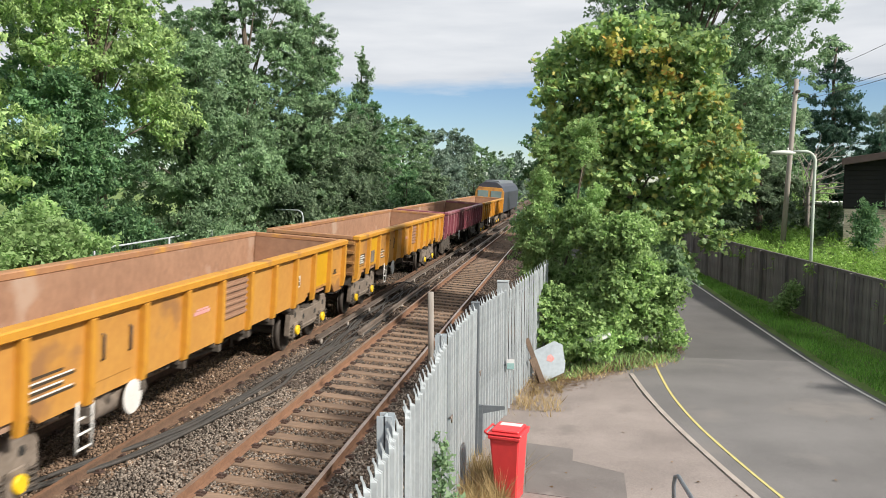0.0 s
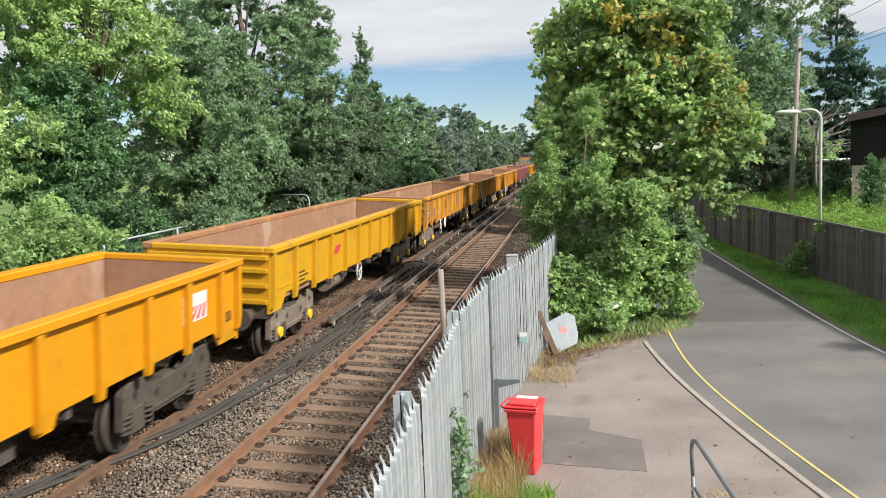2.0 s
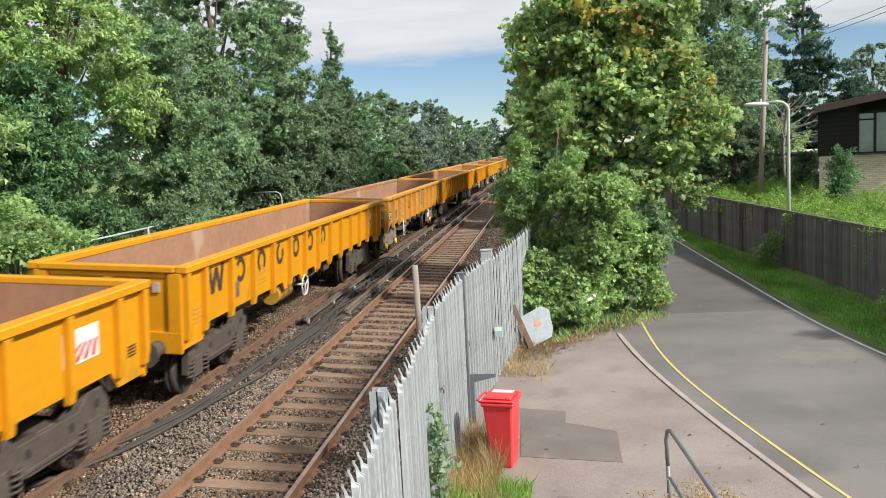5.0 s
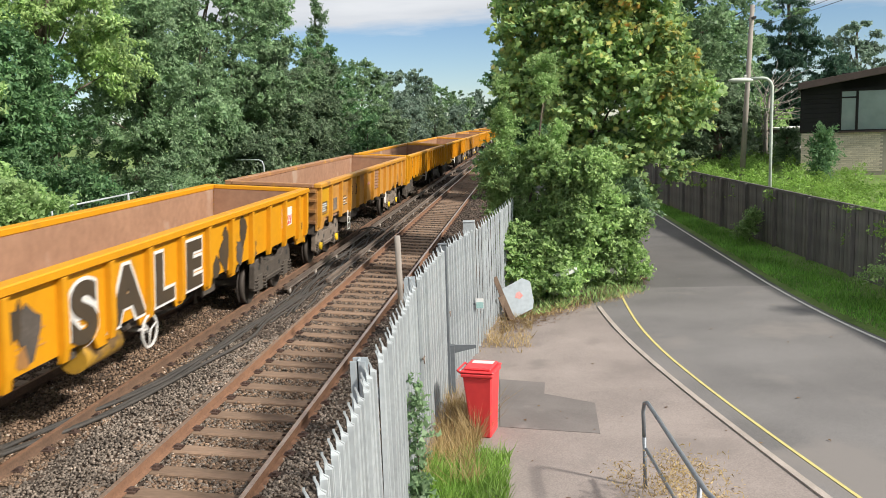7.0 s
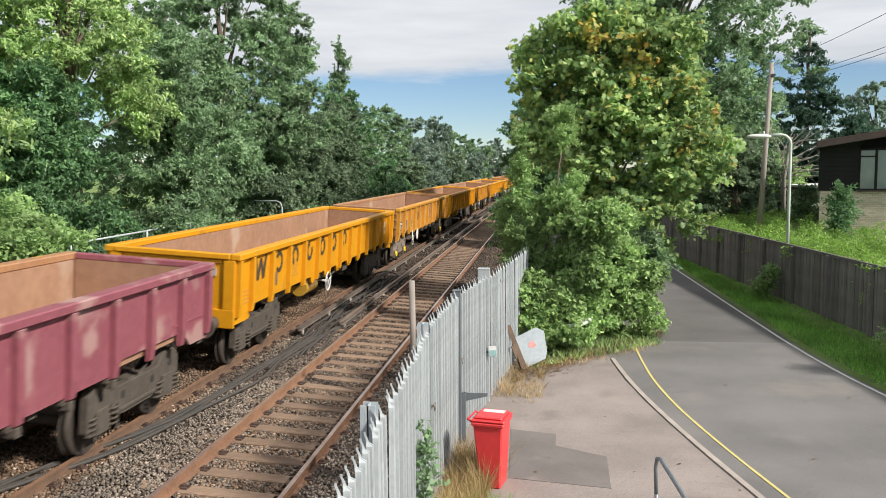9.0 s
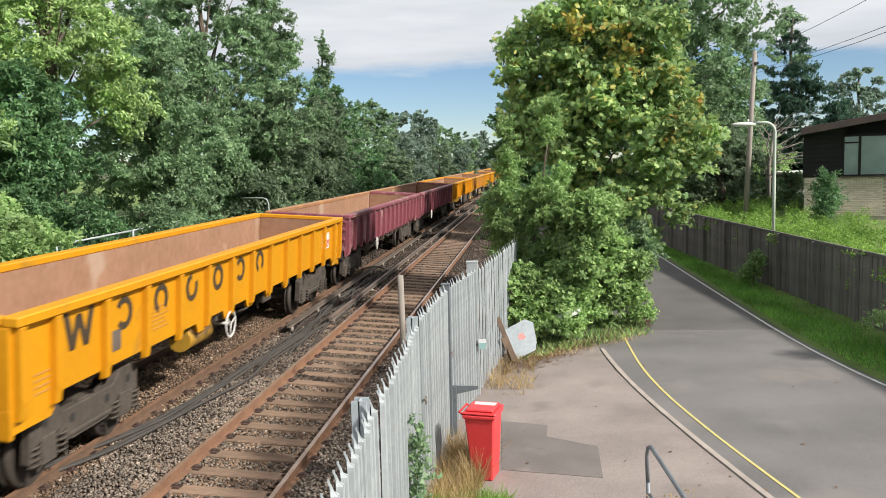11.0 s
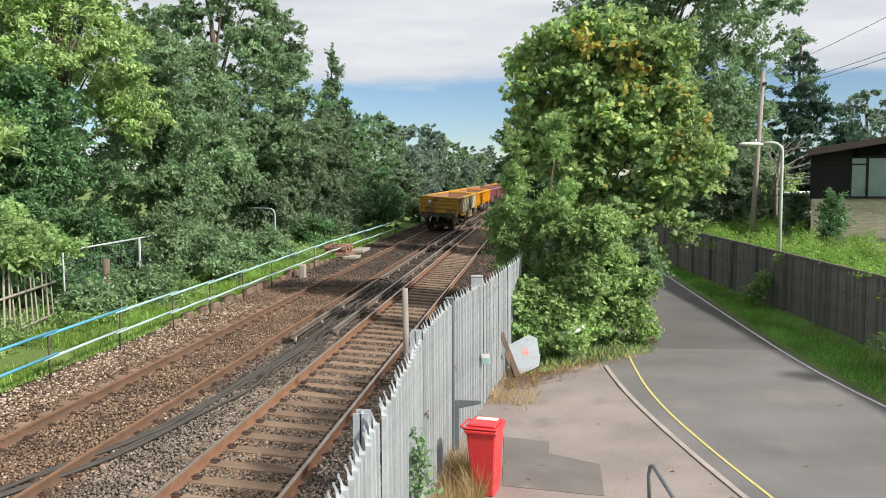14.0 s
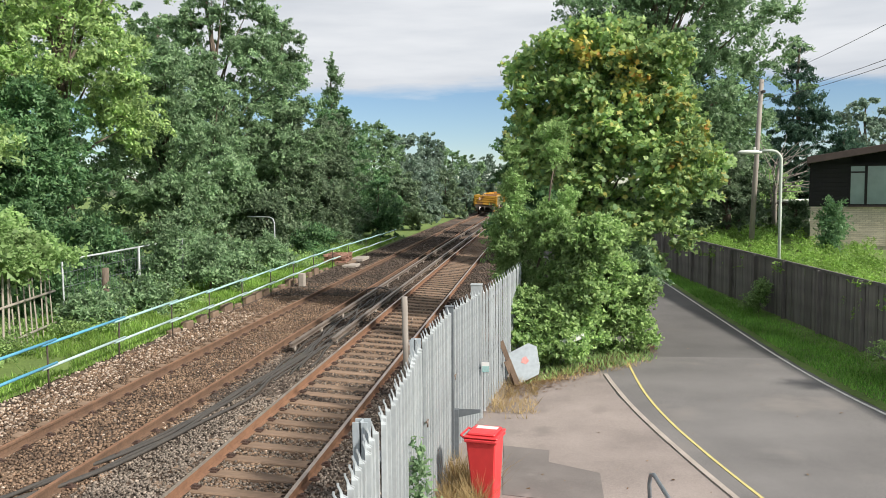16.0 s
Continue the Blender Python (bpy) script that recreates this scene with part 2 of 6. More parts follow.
M["wheel_grey"] = material("wheel_grey", (0.075, 0.062, 0.052), (0.045, 0.037, 0.032), 0.7, 0.2, bump=0.2)
M["paint_teal"] = material("paint_teal", (0.18, 0.36, 0.36), (0.30, 0.44, 0.40), 0.65, fine=5, coarse=1.6, bump=0.03)
M["bogie"] = material("bogie", (0.10, 0.082, 0.067), (0.055, 0.046, 0.038), 0.85, fine=20, coarse=3, bump=0.3)
M["steel"] = material("steel", (0.32, 0.27, 0.23), (0.2, 0.16, 0.135), 0.5, 0.6, bump=0.1)
M["yellow_cap"] = material("yellow_cap", (0.85, 0.55, 0.02), (0.7, 0.45, 0.02), 0.5, bump=0.05)
M["black_mark"] = material("black_mark", (0.045, 0.035, 0.025), (0.07, 0.05, 0.03), 0.6, bump=0.03)
M["white_mark"] = material("white_mark", (0.74, 0.73, 0.70), (0.6, 0.58, 0.55), 0.6, bump=0.03)
M["red_mark"] = material("red_mark", (0.60, 0.06, 0.05), (0.5, 0.05, 0.05), 0.6, bump=0.03)
M["graffiti_pale"] = material("graffiti_pale", (0.60, 0.55, 0.39), (0.42, 0.41, 0.31), 0.65, fine=7, coarse=1.9, bump=0.03, stain=(0.46, 0.20, 0.11), stain_at=0.6, stain_scale=1.1, stretch=(1, 1, 0.5))
M["graffiti_grey"] = material("graffiti_grey", (0.54, 0.53, 0.43), (0.27, 0.285, 0.25), 0.65, fine=6, coarse=2.4, bump=0.03, stain=(0.55, 0.50, 0.36), stain_at=0.55, stain_scale=1.6, stretch=(1, 1, 0.4))
M["graffiti_orange"] = material("graffiti_orange", (0.56, 0.20, 0.08), (0.46, 0.26, 0.14), 0.65, fine=5, coarse=1.6, bump=0.03)
M["loco_dark"] = material("loco_dark", (0.05, 0.055, 0.075), (0.035, 0.04, 0.05), 0.5, bump=0.05)
# leaves
M["leaf_ash"] = leaf_material("leaf_ash", (0.195, 0.322, 0.132), (0.536, 0.702, 0.279))
M["leaf_dark"] = leaf_material("leaf_dark", (0.078, 0.177, 0.084), (0.213, 0.369, 0.161))
M["leaf_mid"] = leaf_material("leaf_mid", (0.135, 0.234, 0.124), (0.328, 0.468, 0.254))
M["leaf_grey"] = leaf_material("leaf_grey", (0.109, 0.170, 0.101), (0.240, 0.322, 0.190))
M["leaf_maple"] = leaf_material("leaf_maple", (0.152, 0.275, 0.111), (0.468, 0.620, 0.235), (0.608, 0.562, 0.185), 0.04)
M["leaf_turning"] = leaf_material("leaf_turning", (0.30, 0.36, 0.09), (0.52, 0.46, 0.11), (0.56, 0.30, 0.08), 0.16)
M["leaf_bush"] = leaf_material("leaf_bush", (0.152, 0.263, 0.097), (0.457, 0.643, 0.238))
# paler and bluer for the distant trees: air haze put into the leaf colour
M["leaf_hazed"] = leaf_material("leaf_hazed", (0.152, 0.222, 0.171), (0.294, 0.386, 0.297))
M["leaf_conifer"] = leaf_material("leaf_conifer", (0.040, 0.094, 0.067), (0.095, 0.173, 0.111))
M["leaf_grass"] = leaf_material("leaf_grass", (0.131, 0.257, 0.044), (0.326, 0.503, 0.113))
M["leaf_lush"] = leaf_material("leaf_lush", (0.10, 0.26, 0.045), (0.27, 0.50, 0.10))
M["leaf_straw"] = leaf_material("leaf_straw", (0.34, 0.245, 0.11), (0.60, 0.46, 0.24))
M["leaf_fallen"] = leaf_material("leaf_fallen", (0.100, 0.060, 0.030), (0.280, 0.170, 0.080))
M["leaf_pale"] = leaf_material("leaf_pale", (0.185, 0.316, 0.102), (0.381, 0.538, 0.218))

# ---------- building helpers ----------


def bm_box(bm, x0, x1, y0, y1, z0, z1, m=None):
    vs = [bm.verts.new(((x0, x1)[i & 1], (y0, y1)[i >> 1 & 1], (z0, z1)[i >> 2])) for i in range(8)]
    if m is not None:
        for v in vs:
            v.co = m @ v.co
    for q in ((0, 2, 3, 1), (4, 5, 7, 6), (0, 1, 5, 4), (2, 6, 7, 3), (0, 4, 6, 2), (1, 3, 7, 5)):
        bm.faces.new([vs[i] for i in q])
    return vs


def bm_tube(bm, pts, r, seg=8, cap=True, r1=None):
    """A round bar along points; r1: radius at the end."""
    pts = [Vector(p) for p in pts]
    rings = []
    for i, p in enumerate(pts):
        d = (pts[min(i + 1, len(pts) - 1)] - pts[max(i - 1, 0)]).normalized()
        u = d.orthogonal().normalized() if i == 0 else (u - d * u.dot(d)).normalized()
        v = d.cross(u)
        rr = r if r1 is None else r + (r1 - r) * i / (len(pts) - 1)
        rings.append([bm.verts.new(p + (u * math.cos(k * math.tau / seg) + v * math.sin(k * math.tau / seg)) * rr) for k in range(seg)])
    for a_, b_ in zip(rings, rings[1:]):
        for k in range(seg):
            f_ = bm.faces.new((a_[k], a_[(k + 1) % seg], b_[(k + 1) % seg], b_[k]))
            f_.smooth = True
    if cap:
        bm.faces.new(rings[0][::-1])
        bm.faces.new(rings[-1])


def bm_prism(bm, profile, y0, y1, axis="y"):
    """A closed outline of (a, b) pushed along an axis: y gives (x, z), x gives (y, z), z gives (x, y)."""
    def at(p, t):
        return {"y": (p[0], t, p[1]), "x": (t, p[0], p[1]), "z": (p[0], p[1], t)}[axis]
    lo, hi = [bm.verts.new(at(p, y0)) for p in profile], [bm.verts.new(at(p, y1)) for p in profile]
    k = len(profile)
    for i in range(k):
        bm.faces.new((lo[i], lo[(i + 1) % k], hi[(i + 1) % k], hi[i]))
    bm.faces.new(lo[::-1])
    bm.faces.new(hi)


def mesh_of(name, bm, mat, bevel=0.0):
    bmesh.ops.recalc_face_normals(bm, faces=bm.faces)
    if bevel:
        bmesh.ops.bevel(bm, geom=list(bm.edges), offset=bevel, segments=1, affect="EDGES", clamp_overlap=True)
    me = bpy.data.meshes.new(name)
    bm.to_mesh(me)
    bm.free()
    me.materials.append(mat)
    return me


def part(name, bm, mat, parent, label="", bevel=0.0, m=None):
    ob = new(name, bm if isinstance(bm, bpy.types.Mesh) else mesh_of(name, bm, mat, bevel))
    ob.parent = parent
    if m is not None:
        ob.matrix_basis = m
    return tagged(ob, label)


def thing(name, label, category, m=None, group="", kind=""):
    ob = new(name)
    ob.empty_display_size = 0.2
    if m is not None:
        ob.matrix_basis = m
    return tagged(ob, label, category, group, kind)


def boxes(*dims):
    bm = bmesh.new()
    for d in dims:
        bm_box(bm, *d)
    return bm


def tubes(r, *lines, seg=8):
    bm = bmesh.new()
    for line in lines:
        bm_tube(bm, line, r, seg)
    return bm


def sheet(name, nx, ny, place, mat, label="", category="", kind="structure"):
    """A grid surface; place(u, v) gives the point."""
    vs = [place(i / nx, j / ny) for j in range(ny + 1) for i in range(nx + 1)]
    fs = [(j * (nx + 1) + i, j * (nx + 1) + i + 1, (j + 1) * (nx + 1) + i + 1, (j + 1) * (nx + 1) + i) for j in range(ny) for i in range(nx)]
    me = bpy.data.meshes.new(name)
    me.from_pydata(vs, [], fs)
    me.materials.append(mat)
    return tagged(new(name, me), label, category, "", kind)


RNG = np.random.default_rng(7)


def leaf_mesh(name, centre, along, across, mat):
    """Many small pointed leaves: centre, half length and half width vectors, all n by 3 arrays."""
    n = len(centre)
    v = np.empty((n, 3, 3))
    v[:, 0] = centre + along
    v[:, 1] = centre + across - along * 0.8
    v[:, 2] = centre - across - along
    me = bpy.data.meshes.new(name)
    me.vertices.add(n * 3)
    me.vertices.foreach_set("co", v.reshape(-1))
    me.loops.add(n * 3)
    me.loops.foreach_set("vertex_index", np.arange(n * 3, dtype=np.int32))
    me.polygons.add(n)
    me.polygons.foreach_set("loop_start", np.arange(0, n * 3, 3, dtype=np.int32))
    me.update(calc_edges=True)
    me.materials.append(mat)
    return me


LOBES = np.array([(-1.0, 0.0), (-0.55, 0.62), (-0.1, 0.42), (0.15, 1.0), (0.35, 0.36), (1.0, 0.0), (0.35, -0.36), (0.15, -1.0), (-0.1, -0.42), (-0.55, -0.62)])


def lobed_mesh(name, centre, along, across, mat):
    """Five-lobed leaves, each one flat face with a star outline."""
    n, k = len(centre), len(LOBES)
    v = centre[:, None] + along[:, None] * LOBES[None, :, :1] + across[:, None] * LOBES[None, :, 1:]
    me = bpy.data.meshes.new(name)
    me.vertices.add(n * k)
    me.vertices.foreach_set("co", v.reshape(-1))
    me.loops.add(n * k)
    me.loops.foreach_set("vertex_index", np.arange(n * k, dtype=np.int32))
    me.polygons.add(n)
    me.polygons.foreach_set("loop_start", np.arange(0, n * k, k, dtype=np.int32))
    me.update(calc_edges=True)
    me.materials.append(mat)
    return me


def unit(n):
    d = RNG.normal(size=(n, 3))
    return d / np.linalg.norm(d, axis=1, keepdims=True)


def leaves(name, blobs, count, size, mat, clump=45, spread=0.22, slim=0.5, droop=0.3, inner=0.25, lobed=False):
    """Leaves in clumps over the skins of ellipsoids (x, y, z, rx, ry, rz)."""
    count, size, clump = int(count * 1.7), size * 0.76, int(clump * 1.4)
    blobs = np.array(blobs, float)
    area = (blobs[:, 3] * blobs[:, 4] + blobs[:, 4] * blobs[:, 5] + blobs[:, 3] * blobs[:, 5])
    k = max(1, count // clump)
    pick = RNG.choice(len(blobs), k, p=area / area.sum())
    d = unit(k)
    d[:, 2] = np.where(d[:, 2] < -0.5, -d[:, 2] * 0.6, d[:, 2])
    depth = np.where(RNG.random(k) < inner, RNG.uniform(0.45, 0.8, k), RNG.uniform(0.8, 1.15, k))
    c = blobs[pick, :3] + d * blobs[pick, 3:] * depth[:, None]
    sp = spread * RNG.uniform(0.6, 1.5, k)
    # each clump is a spray: a twig that grows outwards and hangs over at its end
    twig = d * 0.8 + unit(k) * 0.75 + np.array((0, 0, 0.15))
    twig /= np.linalg.norm(twig, axis=1, keepdims=True)
    idx = np.repeat(np.arange(k), clump)
    m = len(idx)
    u = RNG.random(m)
    p = c[idx] + twig[idx] * ((u * 3.6 - 1.4) * sp[idx])[:, None] + RNG.normal(size=(m, 3)) * (sp[idx] * (0.62 - 0.38 * u))[:, None] * np.array((1, 1, 0.6))
    p[:, 2] -= droop * 1.6 * sp[idx] * u * u
    a = unit(m) + twig[idx] * 0.6
    a[:, 2] -= droop
    out = d[idx] * 0.6 + RNG.normal(size=a.shape) * 0.55 + np.array((0, 0, 0.6))
    b = np.cross(a, out)
    a /= np.linalg.norm(a, axis=1, keepdims=True)
    b /= np.linalg.norm(b, axis=1, keepdims=True) + 1e-9
    s = size * RNG.uniform(0.6, 1.3, (m, 1))
    if lobed:
        return lobed_mesh(name, p, a * s, b * s, mat)
    return leaf_mesh(name, p, a * s, b * s * slim, mat)


def trunk_mesh(name, base, top, r, limbs, mat):
    """A tapered trunk with limbs to given points."""
    bm = bmesh.new()
    base, top = Vector(base), Vector(top)
    pts = [base.lerp(top, i / 6) + Vector((math.sin(i * 2.1) * r * 0.5, math.cos(i * 1.7) * r * 0.5, 0)) * (i > 0) for i in range(7)]
    bm_tube(bm, pts, r, 9, True, r * 0.3)
    for q in limbs:
        q = Vector(q)
        h = min(0.85, max(0.25, (q.z - base.z) / max(0.1, top.z - base.z) * 0.65))
        s = base.lerp(top, h)
        mid = s.lerp(q, 0.5) + Vector((0, 0, 0.08 * (q - s).length))
        bm_tube(bm, [s, s.lerp(mid, 0.5), mid, q], r * 0.38, 6, False, r * 0.07)
    return mesh_of(name, bm, mat)


def lumpy(blobs, n, scale, seed):
    """Each ellipsoid broken into smaller ones over its skin, for an uneven outline."""
    r = random.Random(seed)
    out = []
    for x, y, z, rx, ry, rz in blobs:
        out.append((x, y, z, rx * 0.6, ry * 0.6, rz * 0.6))
        for i in range(n):
            d = Vector((r.gauss(0, 1), r.gauss(0, 1), r.gauss(0.15, 1))).normalized()
            k = scale * r.uniform(0.7, 1.35)
            f = r.uniform(0.75, 1.12)
            out.append((x + d.x * rx * f, y + d.y * ry * f, z + d.z * rz * f, rx * k, ry * k, rz * k * r.uniform(0.6, 1.0)))
    return out


def tree(kind, label, x, y, z, blobs, count, size, mat, r=0.22, bark="bark", category="tree", **kw):
    """blobs are relative to the foot."""
    t = thing(kind, label, category, pose(x, y, z))
    top = max(blobs, key=lambda b_: b_[2])
    part("trunk", trunk_mesh("trunk", (0, 0, -0.35), (top[0], top[1], top[2] + top[5] * 0.4), r, [(b_[0], b_[1], b_[2]) for b_ in blobs], M[bark]), None, t)
    part("crown", leaves("crown", lumpy(blobs, 8, 0.3, int(abs(x * 7 + y * 13))), count, size, M[mat], **kw), None, t)
    return t


def crown_blobs(n, h0, h1, rad, seed, lean=(0, 0)):
    """An uneven heap of ellipsoids between two heights."""
    r = random.Random(seed)
    out = []
    for i in range(n):
        f = (i + 0.5) / n
        w = rad * (0.45 + 0.75 * math.sin(math.pi * min(0.95, 0.18 + 0.75 * f)))
        a_ = i * 2.4 + r.random()
        off = w * r.uniform(0.25, 0.65) * (1 - f * 0.5)
        s = rad * r.uniform(0.34, 0.58) * (1.1 - 0.4 * f)
        out.append((math.cos(a_) * off + lean[0] * f, math.sin(a_) * off + lean[1] * f, h0 + (h1 - h0) * f, s, s, s * r.uniform(0.65, 0.95)))
    return out

# ---------- the lie of the land ----------
CURVE = 7.8e-5      # the line bends gently to the right ahead
TARMAC = -0.3
CANT = 0.07
PROFILE = [(-60, 2.5), (-20, 0.9), (-12, 0.35), (-8.5, 0.1), (-6.9, 0.02), (-6.3, -0.04), (-5.6, -0.06), (-4.85, -0.015), (-4.1, -0.05), (-3.35, -0.11), (-2.9, -0.15),
           (-2.5, -0.1), (-2.1, -0.03), (-1.72, -0.03), (-1.4, -0.095), (-0.8, -0.14), (-0.15, -0.18), (0.15, -0.15), (0.5, -0.16), (0.8, -0.24), (1.1, -0.29), (1.9, -0.31), (2.6, -0.33)]
PX, PZ = [p[0] for p in PROFILE], [p[1] for p in PROFILE]


def bend(y):
    return CURVE * y * y if y > 0 else 0.0


def lie(x, y):
    """Height of the ballast and the bank beside it."""
    return float(np.interp(x - bend(y), PX, PZ))


def poly_at(pts, y):
    return float(np.interp(y, [p[1] for p in pts], [p[0] for p in pts]))


ground = sheet("ground", 40, 40, lambda u, v: ((u - 0.5) * 4000, -800 + v * 3600, -0.75), M["ground"], "rough green ground reaching to the horizon", "ground")


def bed_point(u, v):
    x, y = -8.2 + u * 10.8, -12 + v * 190
    return (x + bend(y), y, lie(x + bend(y), y) - 0.012 + 0.02 * noise.noise(Vector((x * 2.2, y * 2.2, 0))))


def left_point(u, v):
    x, y = -60 + u * 53.2, -12 + v * 220
    return (x + bend(y), y, lie(x + bend(y), y) + 0.03 + 0.1 * (u < 0.93) * noise.noise(Vector((x * 0.8, y * 0.8, 3))))


bed = sheet("ballast_bed", 70, 150, bed_point, M["ballast_bed"], "brown and grey stone ballast under the tracks", "ballast")
verge_left = sheet("verge_left", 40, 90, left_point, M["grass_base"], "grassy bank beside the railway", "verge")

# road, yard and their edges
KERB = [(9.6, -3), (8.3, 2), (7.35, 6), (6.5, 9.3), (5.9, 11.95), (5.55, 13.6), (5.2, 15.55), (4.97, 17.1), (4.82, 19.1)]
YELLOW = [(9.9, -3), (8.65, 2), (7.7, 6), (6.88, 9.3), (6.25, 12.1), (5.89, 13.9), (5.54, 16.2), (5.46, 18.1), (5.48, 20.7)]
WHITE = [(14.2, 3), (11.6, 9), (10.5, 12.5), (9.79, 15.74), (9.52, 17.42), (9.27, 20.45), (9.12, 25.44), (8.81, 37.06), (8.3, 48), (7.6, 60)]
FENCE_R = [(13.0, 4), (12.25, 11), (11.38, 20.4), (10.72, 27.8), (10.2, 33.0), (9.75, 38), (9.1, 46), (8.3, 58)]


def smooth_line(pts, step=0.4):
    ys = np.arange(pts[0][1], pts[-1][1] + 1e-6, step)
    xs = np.interp(ys, [p[1] for p in pts], [p[0] for p in pts])
    k = max(1, int(1.6 / step))
    xs = np.convolve(np.pad(xs, k, mode="reflect", reflect_type="odd"), np.ones(2 * k + 1) / (2 * k + 1), "valid")
    return list(zip(xs, ys))


def strip(name, line, w, z, h, mat, label, category):
    """A band with thickness along a line."""
    bm = bmesh.new()
    prev = None
    for i, (x, y) in enumerate(line):
        a_, b_ = line[max(i - 1, 0)], line[min(i + 1, len(line) - 1)]
        d = Vector((b_[0] - a_[0], b_[1] - a_[1], 0)).normalized()
        s = Vector((d.y, -d.x, 0)) * (w / 2) * (1 + 0.1 * noise.noise(Vector((x * 3, y * 3, 9))))
        c = Vector((x, y, z))
        row = [bm.verts.new(c - s - Vector((0, 0, 0.05))), bm.verts.new(c - s + Vector((0, 0, h))), bm.verts.new(c + s + Vector((0, 0, h))), bm.verts.new(c + s - Vector((0, 0, 0.05)))]
        if prev:
            for k in range(3):
                bm.faces.new((prev[k], prev[k + 1], row[k + 1], row[k]))
        prev = row
    return tagged(new(name, mesh_of(name, bm, mat)), label, category, "", "structure")


def road_point(u, v):
    y = -12 + v * 33.1
    return (poly_at(KERB, y) - 3 + u * (poly_at(FENCE_R, y) - poly_at(KERB, y) + 2), y, TARMAC - 0.008)


def lane_point(u, v):
    y = 21.1 + v * 60
    return (4.2 - 0.01 * y + u * (poly_at(FENCE_R, y) - 4.4 + 0.01 * y), y, TARMAC - 0.008)


def yard_point(u, v):
    y = -12 + v * 31.2
    return (1.55 + u * (poly_at(KERB, y) - 1.6), y, TARMAC + 0.006 * noise.noise(Vector((u * 9, y, 1))))


def verge_point(u, v):
    y = 2 + v * 58
    x0, x1 = poly_at(WHITE, y) + 0.14, poly_at(FENCE_R, y) + 0.2
    return (x0 + u * (x1 - x0), y, TARMAC + 0.16 * u + 0.03 * noise.noise(Vector((u * 4, y * 1.5, 5))))


def bank_point(u, v):
    y = v * 85
    return (poly_at(FENCE_R, y) + 0.06 + u * 40, y, 0.75 + 0.5 * min(1, u * 6) + 0.12 * noise.noise(Vector((u * 30, y * 0.7, 2))))


road = sheet("road", 2, 60, road_point, M["asphalt_road"], "worn grey asphalt road", "road")
road_far = sheet("road_far", 4, 60, lane_point, M["asphalt_new"], "darker newer asphalt farther down the lane", "road")
yard = sheet("yard", 24, 60, yard_point, M["asphalt_yard"], "pinkish-grey cracked asphalt yard beside the fence", "yard")
strip("kerb", smooth_line(KERB), 0.09, TARMAC, 0.022, M["kerb"], "flush pale concrete kerb edging", "kerb")
strip("yellow_line", smooth_line(YELLOW), 0.048, TARMAC - 0.006, 0.006, M["paint_yellow"], "single yellow line painted on the road", "road marking")
strip("white_line", smooth_line(WHITE), 0.062, TARMAC - 0.006, 0.006, M["paint_white"], "white edge line painted on the road", "road marking")
verge = sheet("verge_right", 6, 120, verge_point, M["grass_base"], "short green grass verge below the wooden fence", "verge")
bank_right = sheet("bank_right", 20, 50, bank_point, M["grass_base"], "overgrown bank behind the wooden fence", "bank")
patch = new("asphalt_patch", mesh_of("asphalt_patch", (lambda bm: (bm_prism(bm, [(2.78, 11.42), (2.72, 13.62), (3.47, 13.43), (3.45, 12.86), (4.21, 12.42), (4.18, 11.17)], TARMAC - 0.02, TARMAC + 0.008, "z"), bm)[1])(bmesh.new()), M["asphalt_patch"]))
tagged(patch, "darker square repair patch in the asphalt", "asphalt patch", "", "structure")

# ---------- tracks ----------
RAIL_PROFILE = [(-0.035, 0.0), (0.035, 0.0), (0.035, -0.035), (0.01, -0.05), (0.01, -0.125), (0.07, -0.14), (0.07, -0.155), (-0.07, -0.155), (-0.07, -0.14), (-0.01, -0.125), (-0.01, -0.05), (-0.035, -0.035)]


def rail_mesh(x0, z0, y0=-12.0, y1=175.0, prof=RAIL_PROFILE):
    bm = bmesh.new()
    ys = np.linspace(y0, y1, max(3, int((y1 - y0) / 4)))
    rows = [[bm.verts.new((x0 + bend(y) + p[0], y, z0 + p[1])) for p in prof] for y in ys]
    k = len(prof)
    for a_, b_ in zip(rows, rows[1:]):
        for i in range(k):
            bm.faces.new((a_[i], a_[(i + 1) % k], b_[(i + 1) % k], b_[i]))
    bm.faces.new(rows[0])
    bm.faces.new(rows[-1][::-1])
    return bm


